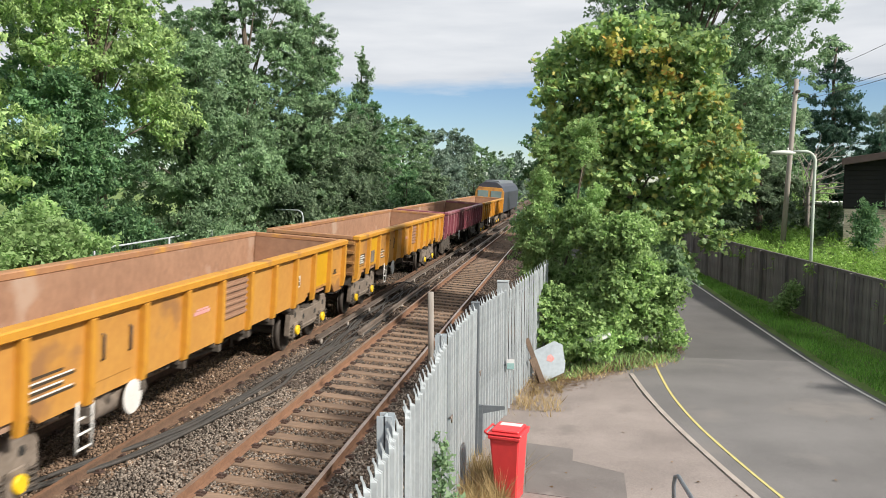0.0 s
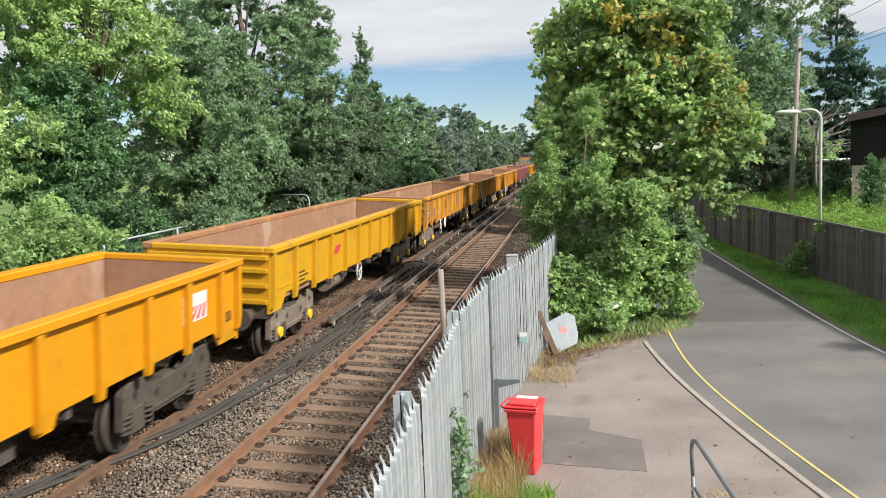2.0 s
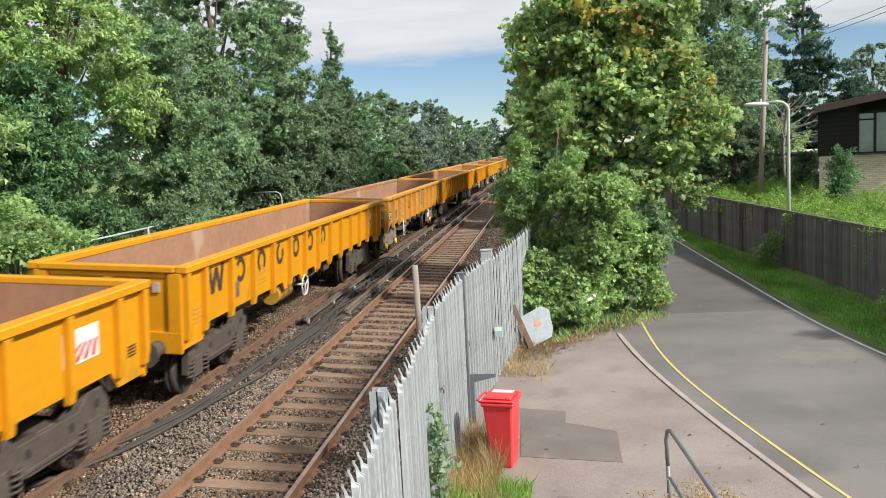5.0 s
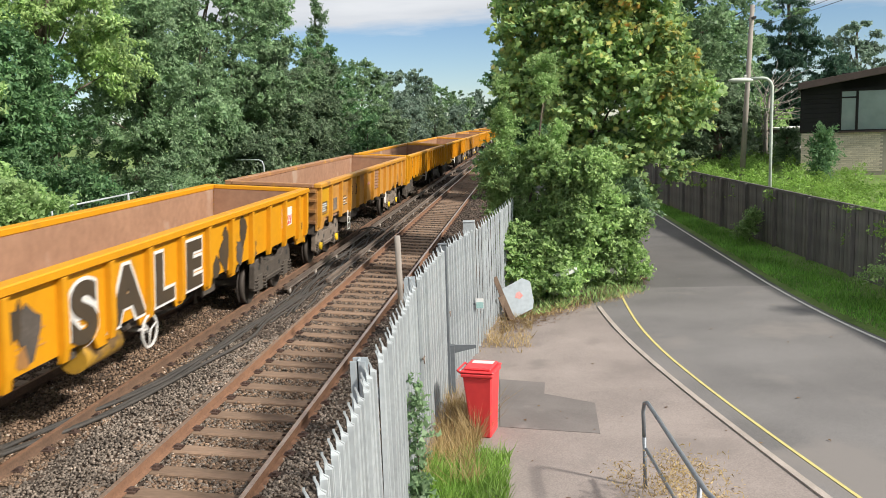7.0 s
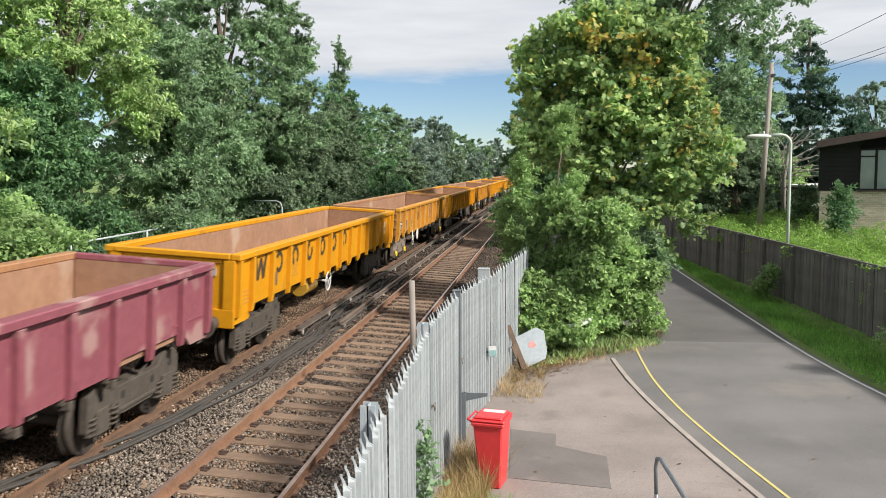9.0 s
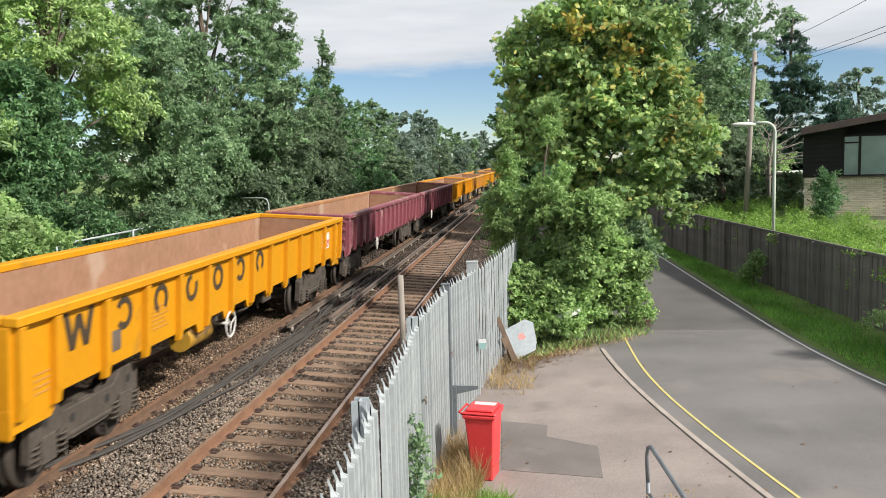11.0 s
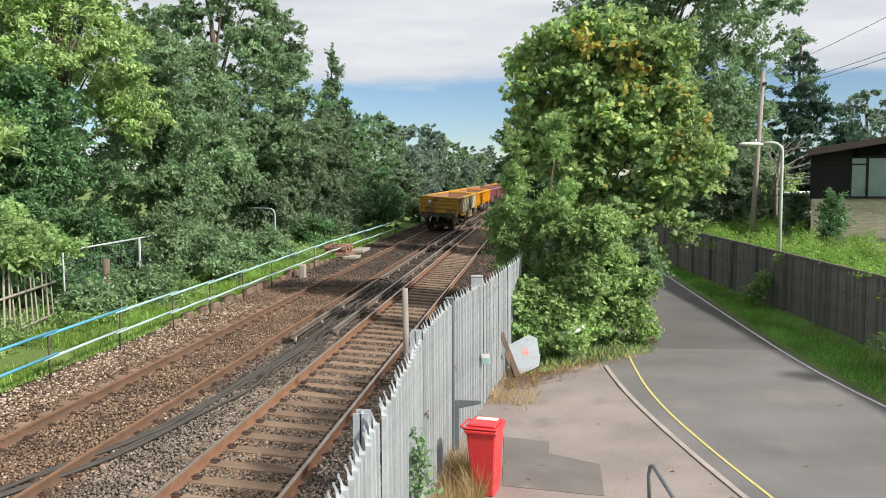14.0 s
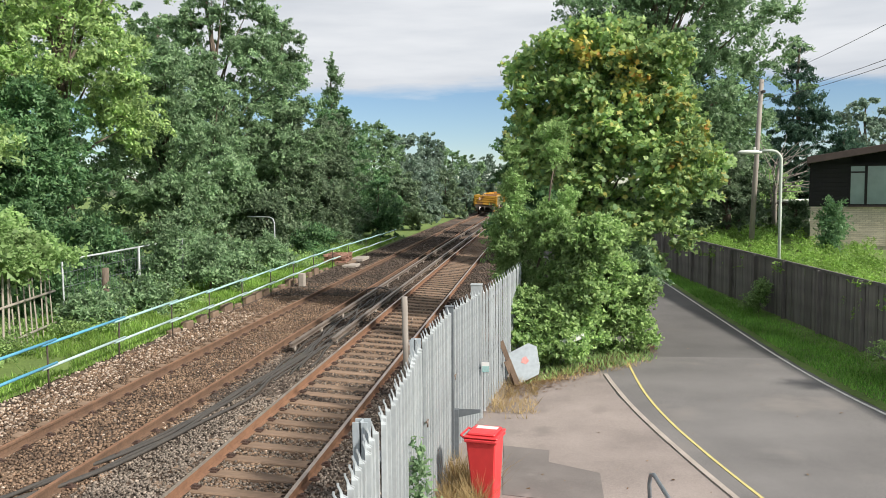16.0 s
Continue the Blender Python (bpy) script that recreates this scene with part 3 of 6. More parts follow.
def track(label, xr, zr, buried, n_sleepers, head, web):
    t = thing("railway_track", label, "railway track", kind="structure")
    zl = zr + 1.505 * CANT
    for x, z in ((xr, zr), (xr - 1.505, zl)):
        part("rail", rail_mesh(x, z), M[web], t, "rusty steel running rail")
        part("rail_head", rail_mesh(x, z + 0.004, prof=[(-0.03, 0), (0.03, 0), (0.03, -0.008), (-0.03, -0.008)]), M[head], t, "polished running surface of the rail")
    sl = mesh_of("sleeper", boxes((-1.27, 1.27, -0.125, 0.125, -0.13, 0.0)), M["sleeper"], 0.015)
    bm = boxes((-0.16, 0.16, -0.06, 0.06, -0.005, 0.025), (-0.13, -0.075, -0.035, 0.035, 0.02, 0.055), (0.075, 0.12, -0.035, 0.035, 0.02, 0.055), (0.1, 0.19, -0.02, -0.01, 0.02, 0.04), (0.1, 0.19, 0.01, 0.02, 0.02, 0.04))
    ch = mesh_of("rail_chair", bm, M["chair"])
    r = random.Random(3)
    for i in range(n_sleepers):
        y = 5.45 + i * 0.655 - 7 * 0.655
        m = pose(xr - 0.7525 + bend(y), y + r.uniform(-0.02, 0.02), (zr + zl) / 2 - 0.157 - buried * r.uniform(0.3, 1.3), 0, math.degrees(CANT), r.uniform(-0.6, 0.6))
        part("sleeper", sl, None, t, m=m)
        if i < 70:
            for s in (-0.7525, 0.7525):
                part("rail_chair", ch, None, t, m=pose(xr - 0.7525 + bend(y) + s, y, (zr + zl) / 2 - 0.155 - s * CANT, 0, math.degrees(CANT), 0 if s < 0 else 180))
    return t


track("near railway track on wooden sleepers with rust-brown rails", 0.0, 0.0, 0.0, 230, "rail_head", "rail_rust")
track("far railway track with sleepers half buried in brown ballast", -3.32, 0.04, 0.02, 200, "rail_rust", "rail_dark")


def conductor(x0, z0, y0, y1, label):
    t = thing("conductor_rail", label, "conductor rail")
    part("rail", rail_mesh(x0, z0, y0, y1, [(-0.05, 0), (0.05, 0), (0.05, -0.04), (0.02, -0.05), (0.02, -0.09), (0.06, -0.1), (-0.06, -0.1), (-0.02, -0.09), (-0.02, -0.05), (-0.05, -0.04)]), M["steel"], t)
    pot = mesh_of("insulator", tubes(0.05, [(0, 0, 0), (0, 0, 0.16)]), M["concrete"])
    for i in range(int((min(y1, 70) - y0) / 2.6) + 1):
        y = y0 + 0.3 + i * 2.6
        part("insulator", pot, None, t, m=pose(x0 + bend(y), y, z0 - 0.25))
    return t


conductor(-1.93, 0.17, 20.6, 175, "grey steel conductor rail beside the near track")
conductor(-2.86, 0.12, 20.0, 175, "rusty steel conductor rail beside the far track")

# ---------- the train ----------
PITCH, BODY, SPEED, FIRST = 17.62, 16.3, 22.667, -31.4
HW, Z0, Z1 = 1.30, 1.33, 2.45
CACHE = {}


def cached(key, build):
    if key not in CACHE:
        CACHE[key] = build()
    return CACHE[key]


def ring(bm, x, cy, cz, r0, r1, d, seg=20, start=0.0, gap=0.0):
    """A flat washer facing along x; gap: the part left open, from the angle start on."""
    n = seg if not gap else seg + 1
    ang = [start + gap + (math.tau - gap) * k / seg for k in range(n)]
    o = [[bm.verts.new((xx, cy + math.cos(t_) * r_, cz + math.sin(t_) * r_)) for t_ in ang] for xx in (x, x + d) for r_ in (r0, r1)]
    for k in range(seg):
        j = (k + 1) % n
        for p, q in ((0, 1), (1, 3), (3, 2), (2, 0)):
            bm.faces.new((o[p][k], o[p][j], o[q][j], o[q][k]))
    if gap:
        for k in (0, seg):
            bm.faces.new((o[0][k], o[1][k], o[3][k], o[2][k]))


def bogie_meshes():
    wheel = bmesh.new()
    bm_tube(wheel, [(-0.06, 0, 0), (0.06, 0, 0)], 0.42, 28)
    bm_tube(wheel, [(-0.085, 0, 0), (-0.06, 0, 0)], 0.45, 28)
    bm_tube(wheel, [(0.06, 0, 0), (0.14, 0, 0)], 0.11, 14)
    frame_ = bmesh.new()
    bm_prism(frame_, [(-1.12, 0.28), (-1.08, 0.6), (-0.72, 0.6), (-0.68, 0.45), (-0.4, 0.38), (0.4, 0.38), (0.68, 0.45), (0.72, 0.6), (1.08, 0.6), (1.12, 0.28), (1.3, 0.36), (1.28, 0.84), (1.14, 0.97), (0.78, 0.97), (0.6, 0.8), (-0.6, 0.8), (-0.78, 0.97), (-1.14, 0.97), (-1.28, 0.84), (-1.3, 0.36)], -0.07, 0.07, "x")
    bm_box(frame_, -0.05, 0.085, -1.07, -0.77, 0.28, 0.62)
    bm_box(frame_, -0.05, 0.085, 0.77, 1.07, 0.28, 0.62)
    bm_box(frame_, 0.06, 0.1, -0.5, 0.5, 0.44, 0.5)
    # the frame is solid: black discs on it stand for shade inside its holes
    hole = bmesh.new()
    bm_tube(hole, [(0.06, 0, 0), (0.074, 0, 0)], 0.062, 12)
    box_ = bmesh.new()
    bm_tube(box_, [(-0.02, 0, 0), (0.06, 0, 0)], 0.1, 16)
    spring = bmesh.new()
    pts = [(math.cos(k * 1.05) * 0.075, math.sin(k * 1.05) * 0.075, k * 0.0115) for k in range(26)]
    bm_tube(spring, pts, 0.018, 4)
    axle = tubes(0.08, [(-0.75, 0, 0), (0.75, 0, 0)], seg=10)
    bolster = boxes((-1.05, 1.05, -0.22, 0.22, 0.5, 0.85), (-0.9, 0.9, -1.0, -0.9, 0.5, 0.62), (-0.9, 0.9, 0.9, 1.0, 0.5, 0.62))
    dusty = frame_.copy()
    return {k: mesh_of(k, b_, M[m_], bv) for k, b_, m_, bv in (("wheel", wheel, "wheel_grey", 0), ("side_frame", frame_, "bogie", 0.015), ("dusty_frame", dusty, "bogie_dust", 0.015), ("hole", hole, "rubber", 0), ("axle_cap", box_, "yellow_cap", 0), ("spring", spring, "bogie", 0), ("axle", axle, "bogie", 0), ("bolster", bolster, "bogie", 0.02))}


def add_bogie(w, y, cap):
    g = cached("bogie", bogie_meshes)
    b_ = part("bogie", g["bolster"], None, w, "grimy brown cast steel bogie", m=pose(0, y, 0) @ Matrix.Diagonal((1, 1.1, 1.1, 1)))
    for s in (-1, 1):
        turn = pose(s * 1.0, 0, 0.02, 0, 0, 0 if s > 0 else 180)
        part("side_frame", g["dusty_frame" if cap else "side_frame"], None, b_, m=turn)
        for y_, z_ in ((-0.42, 0.66), (0.42, 0.66), (-1.0, 0.78), (1.0, 0.78)) if s > 0 else ():
            part("lightening_hole", g["hole"], None, b_, "black disc drawn as the shade in a hollow of the cast frame", m=pose(1.0, y_, z_ + 0.02))
        for a_ in (-0.92, 0.92):
            part("wheel", g["wheel"], None, b_, m=pose(s * 0.7525, a_, 0.42, 0, 0, 0 if s > 0 else 180))
            if cap:
                part("axle_cap", g["axle_cap"], None, b_, "yellow axle box cover", m=pose(s * 1.09, a_, 0.47, 0, 0, 0 if s > 0 else 180))
            for e_ in (-0.29, 0.27):
                part("spring", g["spring"], None, b_, m=pose(s * 1.05, a_ + e_, 0.3))
    for a_ in (-0.92, 0.92):
        part("axle", g["axle"], None, b_, m=pose(0, a_, 0.42))


def side_mesh(style, mat):
    """Outer skin of one long side, for the right; with the cut-outs under its edge."""
    bm = bmesh.new()
    h = BODY / 2
    if style == "new":
        low = [(-h, Z0 - 0.28), (-h + 0.8, Z0 - 0.28), (-h + 1.0, Z0 - 0.02), (-h + 3.9, Z0 - 0.02)]
        for i in range(5):
            c = -2.6 + i * 1.3
            low += [(c - 0.24, Z0 - 0.02), (c - 0.14, Z0 - 0.2), (c + 0.14, Z0 - 0.2), (c + 0.24, Z0 - 0.02)]
        low += [(h - 3.9, Z0 - 0.02), (h - 1.0, Z0 - 0.02), (h - 0.8, Z0 - 0.28), (h, Z0 - 0.28)]
    else:
        low = [(-h, Z0 - 0.22), (-h + 0.7, Z0 - 0.22), (-h + 1.0, Z0 + 0.06), (-h + 3.0, Z0 + 0.06), (-h + 3.2, Z0 - 0.1), (h - 3.2, Z0 - 0.1), (h - 3.0, Z0 + 0.06), (h - 1.0, Z0 + 0.06), (h - 0.7, Z0 - 0.22), (h, Z0 - 0.22)]
    bm_prism(bm, low + [(h, Z1 - 0.02), (-h, Z1 - 0.02)], HW - 0.07, HW - 0.02, "x")
    return mesh_of("side_wall", bm, mat)


def wagon(style, paint, label, ribs=12, ladder=False, handwheel="spoked", cap=True, marks="none", last=False):
    w = thing("open_wagon", label, "wagon", group="wagons of the freight train")
    mat, h = M[paint], BODY / 2
    rib_mat = M["rib_orange"] if paint == "wagon_orange" else mat
    key = (style, paint)
    sw = cached(("side", key), lambda: side_mesh(style, mat))
    part("side_wall", sw, None, w)
    part("side_wall", sw, None, w, m=pose(0, 0, 0, 0, 0, 180))
    lin = cached("lining", lambda: mesh_of("side_lining", boxes((HW - 0.10, HW - 0.072, -h + 0.08, h - 0.08, Z0 + 0.05, Z1 - 0.06)), M["wagon_dust"]))
    for s in (0, 180):
        part("side_lining", lin, None, w, "dusty brown inner face", m=pose(0, 0, 0, 0, 0, s))
    part("floor", cached("floor", lambda: mesh_of("floor", boxes((-HW + 0.08, HW - 0.08, -h + 0.06, h - 0.06, Z0 - 0.06, Z0 + 0.1)), M["wagon_dust"])), None, w, "dusty brown wagon floor")
    if style == "new":
        end_bits = [(-HW + 0.02, HW - 0.02, h - 0.06, h - 0.03, Z0 - 0.05, Z1 - 0.02), (-HW + 0.02, HW - 0.02, h - 0.04, h + 0.03, Z0 - 0.34, Z0 + 0.02)]
        end_bits += [(x_ - 0.11, x_ + 0.11, h - 0.035, h + 0.025, Z0 + 0.02, Z1 - 0.13) for x_ in (-HW + 0.14, HW - 0.14)]
        end_bits += [(-HW + 0.3, HW - 0.3, h - 0.035, h + 0.0, Z1 - 0.2, Z1 - 0.13), (-0.06, 0.06, h - 0.035, h - 0.005, Z0 + 0.02, Z1 - 0.2)]
    else:
        end_bits = [(-HW + 0.02, HW - 0.02, h - 0.06, h, Z0 - 0.05, Z1 - 0.02)] + [(-HW + 0.05, HW - 0.05, h, h + 0.07, z_, z_ + 0.09) for z_ in (Z0 - 0.02, Z0 + 0.3, Z0 + 0.6, Z0 + 0.86)]
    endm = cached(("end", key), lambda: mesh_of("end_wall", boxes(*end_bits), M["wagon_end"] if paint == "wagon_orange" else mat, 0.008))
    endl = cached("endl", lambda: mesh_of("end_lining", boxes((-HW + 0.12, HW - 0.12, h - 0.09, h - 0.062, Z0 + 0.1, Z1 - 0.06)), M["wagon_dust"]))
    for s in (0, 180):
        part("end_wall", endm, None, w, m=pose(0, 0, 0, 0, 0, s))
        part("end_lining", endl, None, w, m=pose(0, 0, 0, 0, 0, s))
    tr_s = cached(("trs", key), lambda: mesh_of("top_rail", boxes((HW - 0.12, HW + 0.095, -h - 0.02, h + 0.02, Z1 - 0.13, Z1)), rib_mat, 0.02))
    tr_e = cached(("tre", key), lambda: mesh_of("top_rail", boxes((-HW + 0.125, HW - 0.125, h - 0.10, h + 0.045, Z1 - 0.12, Z1 - 0.004)), M["rim_rust"] if paint == "wagon_orange" else mat, 0.02))
    rib = cached(("rib", key), lambda: mesh_of("rib", (lambda bm: (bm_prism(bm, [(HW - 0.03, Z0 - 0.14), (HW + 0.06, Z0 - 0.12), (HW + 0.09, Z0 + 0.1), (HW + 0.085, Z1 - 0.134), (HW - 0.03, Z1 - 0.134)], -0.065, 0.065), bm)[1])(bmesh.new()), rib_mat, 0.008))
    for s in (0, 180):
        rim = cached(("trs", "dusty"), lambda: mesh_of("top_rail", boxes((HW - 0.12, HW + 0.095, -h - 0.02, h + 0.02, Z1 - 0.13, Z1)), M["rim_rust"], 0.02)) if s and style == "old" and not last else tr_s
        part("top_rail", rim, None, w, "rust-brown rim" if rim is not tr_s else "", m=pose(0, 0, 0, 0, 0, s))
        part("top_rail", tr_e, None, w, m=pose(0, 0, 0, 0, 0, s))
        for i in range(15 if style == "new" else ribs):
            part("rib", rib, None, w, m=pose(0, 0, 0, 0, 0, s) @ pose(0, max(-h + 0.1, min(h - 0.1, -7.32 + 1.22 * (i - 1))) if style == "new" else -h + 0.1 + (BODY - 0.2) * i / (ribs - 1), 0))
    if style == "old":
        for i in range(3, ribs - 3):
            part("rib_bracket", cached("rib_bracket", lambda: mesh_of("rib_bracket", boxes((HW - 0.25, HW + 0.05, -0.05, 0.05, Z0 - 0.27, Z0 - 0.145), (HW - 0.25, HW - 0.02, -0.09, 0.09, Z0 - 0.2, Z0 - 0.12)), M["bogie"], 0.01)), None, w, "dark steel foot under the rib", m=pose(0, -h + 0.1 + (BODY - 0.2) * i / (ribs - 1), 0))
        for y_ in (-7.38, 7.38):
            part("crease", cached(("crease", paint, ribs), lambda: mesh_of("crease", boxes((HW - 0.022, HW - 0.004, -0.58, 0.58, Z0 + 0.2, Z0 + 0.23)), mat)), None, w, "pressed seam low on the side", m=pose(0, y_, 0))
    under = cached("under", lambda: mesh_of("underframe", boxes((-0.35, -0.2, -h + 0.1, h - 0.1, Z0 - 0.35, Z0 - 0.05), (0.2, 0.35, -h + 0.1, h - 0.1, Z0 - 0.35, Z0 - 0.05), (-HW + 0.1, HW - 0.1, -h + 0.02, -h + 0.2, Z0 - 0.32, Z0 - 0.04), (-HW + 0.1, HW - 0.1, h - 0.2, h - 0.02, Z0 - 0.32, Z0 - 0.04), *[(-HW + 0.12, HW - 0.12, y_ - 0.06, y_ + 0.06, Z0 - 0.22, Z0 - 0.05) for y_ in (-3.2, -1.6, 0, 1.6, 3.2)]), M["bogie"]))
    part("underframe", under, None, w, "grimy steel underframe")

    def buffer():
        bm = bmesh.new()
        bm_tube(bm, [(0, 0, 0), (0, 0.32, 0)], 0.13, 14)
        bm_tube(bm, [(0, 0.32, 0), (0, 0.46, 0)], 0.09, 12)
        bm_tube(bm, [(0, 0.45, 0), (0, 0.49, 0)], 0.22, 18)
        return mesh_of("buffer", bm, M["bogie"])

    def hose():
        pts = [(math.sin(k / 8 * math.pi) * 0.05 + 0.02 * k, 0.05 + 0.22 * math.sin(k / 8 * math.pi), -0.34 * math.sin(k / 8 * math.pi)) for k in range(9)]
        return mesh_of("brake_hose", tubes(0.022, pts), M["white_mark"])

    for s in (0, 180):
        for x in (-0.87, 0.87):
            part("buffer", cached("buffer", buffer), None, w, "dark steel sprung buffer", m=pose(0, 0, 0, 0, 0, s) @ pose(x, h, 1.08))
        part("brake_hose", cached("hose", hose), None, w, "pale brake hose", m=pose(0, 0, 0, 0, 0, s) @ pose(0.45, h, 1.0))
        part("coupling", cached("coupling", lambda: mesh_of("coupling", boxes((-0.1, 0.1, h - 0.1, h + 0.25, 0.9, 1.08), (-0.05, 0.05, h + 0.2, h + 0.5, 0.72, 1.0)), M["bogie"], 0.02)), None, w, m=pose(0, 0, 0, 0, 0, s))
        add_bogie(w, (1 if s else -1) * (h - 2.1), cap)
    y0_, y1_ = (-2.9, -1.85) if style == "new" else (-3.6, -2.3)
    if last:
        y0_, y1_ = -0.6, 0.6
    tank = cached(("tank", style, paint), lambda: mesh_of("air_tank", tubes(0.21, [(HW - 0.3, y0_, 1.0), (HW - 0.3, y0_ + 0.05, 1.0), (HW - 0.3, y1_, 1.0)], [(HW - 0.3, y0_ + 0.25, 1.0), (HW - 0.3, y0_ + 0.25, 1.35)], seg=16), M["tank_ochre" if style == "new" or last else "bogie_dust"]))
    part("air_tank", tank, None, w, "air brake reservoir under the floor")
    rig = cached("rig", lambda: mesh_of("brake_rigging", (lambda bm: ([bm_tube(bm, p_, 0.03, 6) for p_ in ([(0.7, -3.4, 0.75), (0.9, 0.8, 0.6)], [(0.9, 0.8, 0.6), (0.7, 3.4, 0.75)], [(0.95, 1.5, 0.95), (0.95, 1.5, 0.5)], [(0.95, 1.8, 0.95), (0.95, 1.85, 0.55)])], bm_box(bm, 0.6, 0.95, 1.9, 2.5, 0.55, 0.95), bm)[-1])(bmesh.new()), M["bogie"]))
    part("brake_rigging", rig, None, w, "brake rods and levers", m=pose(0, 0, 0.3))
    if handwheel == "spoked":
        def hwm():
            bm = bmesh.new()
            ring(bm, HW + 0.02, 0, 0.72, 0.235, 0.268, 0.025)
            for k in range(3):
                a_ = k * math.tau / 3 + 0.4
                bm_tube(bm, [(HW + 0.035, 0, 0.72), (HW + 0.035, math.cos(a_) * 0.23, 0.72 + math.sin(a_) * 0.23)], 0.014, 6)
            bm_tube(bm, [(HW - 0.3, 0, 0.72), (HW + 0.05, 0, 0.72)], 0.03, 8)
            return mesh_of("handwheel", bm, M["white_mark"])
        part("handwheel", cached("hw", hwm), None, w, "white spoked brake handwheel", m=pose(0, 1.9 if last else -1.25, 0.28))
    else:
        part("handwheel", cached("hwd", lambda: mesh_of("handwheel", (lambda bm: (bm_tube(bm, [(HW + 0.0, 0, 0.72), (HW + 0.03, 0, 0.72)], 0.24, 24), bm_tube(bm, [(HW - 0.3, 0, 0.72), (HW + 0.02, 0, 0.72)], 0.03, 8), bm)[-1])(bmesh.new()), M["white_mark"])), None, w, "white disc brake handwheel", m=pose(0, 2.9 if len(TRAIN) in (8, 11) else -2.9, 0.3))
    if ladder:
        part("ladder", cached("ladder", lambda: mesh_of("ladder", tubes(0.018, [(HW, -0.17, 0.95), (HW, -0.17, 0.28)], [(HW, 0.17, 0.95), (HW, 0.17, 0.28)], *[[(HW, -0.17, z_), (HW, 0.17, z_)] for z_ in (0.32, 0.52, 0.72)]), M["white_mark"])), None, w, "pale steel access ladder", m=pose(0, -4.05, 0.33))
        door_ = part("side_door", cached(("door", paint), lambda: mesh_of("side_door", boxes((HW - 0.03, HW - 0.008, -0.56, 0.56, Z0 + 0.22, Z1 - 0.2)), M["wagon_dust"], 0.006)), None, w, "rusty slatted inspection door", m=pose(0, 0.671, 0))
        for k in range(6):
            part("slat", cached("door_slat", lambda: mesh_of("slat", boxes((HW - 0.01, HW + 0.03, -0.55, 0.55, 0, 0.05)), M["wagon_dust"], 0.006)), None, door_, m=pose(0, 0, Z0 + 0.25 + k * 0.115))
        part("lift_panel", cached(("lift", paint), lambda: mesh_of("lift_panel", boxes((HW - 0.024, HW - 0.006, -0.46, 0.46, Z0 + 0.1, Z1 - 0.2)), mat, 0.006)), None, w, "raised rectangular access panel", m=pose(0, -3.36, 0))
        for y_ in (-0.34, 0.34):
            part("grab_handle", cached("grab", lambda: mesh_of("grab_handle", tubes(0.016, [(HW - 0.02, 0, 1.7), (HW + 0.03, 0, 1.72), (HW + 0.03, 0, 2.04), (HW - 0.02, 0, 2.06)]), M["iron_dark"])), None, w, "dark grab handle", m=pose(0, -3.36 + y_, 0))
    mx = HW - 0.016

    def marks_mesh(mat_, *bx):
        return mesh_of("marking", boxes(*[(mx, mx + 0.005, a_, b_, c_, d_) for a_, b_, c_, d_ in bx]), M[mat_])

    if marks in ("brand", "sale"):
        part("marking", cached("logo_w", lambda: marks_mesh("white_mark", (-0.42, 0.42, 1.55, 2.0))), None, w, "white rectangular operator plate", m=pose(0, h - 1.7, 0.1))
        part("marking", cached("logo_r", lambda: mesh_of("marking", (lambda bm: ([bm_prism(bm, [(-0.38 + k * 0.2, 1.58), (-0.28 + k * 0.2, 1.58), (0.02 + k * 0.12, 1.8), (-0.04 + k * 0.12, 1.8)], mx + 0.006, mx + 0.009, "x") for k in range(4)], bm)[1])(bmesh.new()), M["red_mark"])), None, w, "red stripes on the plate", m=pose(0, h - 1.7, 0.1))
        part("marking", cached("plate", lambda: marks_mesh("steel", (-0.16, 0.16, 1.12, 1.42))), None, w, "grey data plate", m=pose(0, -5.75, 0.38))
        part("marking", cached("lines", lambda: marks_mesh("wagon_orange", *[(-0.3, 0.3 - 0.07 * (k % 3), 1.2 + k * 0.07, 1.22 + k * 0.07) for k in range(6)])), None, w, "small lines of dark writing", m=pose(0, -4.3, 0.35))
        part("marking", cached("lines0", lambda: marks_mesh("wagon_orange", *[(-0.22, 0.34 - 0.09 * (k % 2), 1.2 + k * 0.08, 1.225 + k * 0.08) for k in range(4)])), None, w, "small faint lines of writing", m=pose(0, -7.5, 0.2))
        part("end_label", cached("elab", lambda: mesh_of("end_label", boxes((0.78, 0.89, -h - 0.004, -h + 0.03, 2.0, 2.16)), M["concrete"])), None, w, "small white label on the end wall")
        part("marking", cached("lines2", lambda: marks_mesh("black_mark", *[(-0.12, 0.12, 1.1 + k * 0.045, 1.125 + k * 0.045) for k in range(4)])), None, w, "small black label", m=pose(0, h - 0.4, 0.3))
    if marks == "brand":
        # the maker's word as plain dark shapes
        for i in range(7):
            y = -6.71 + 1.22 * i
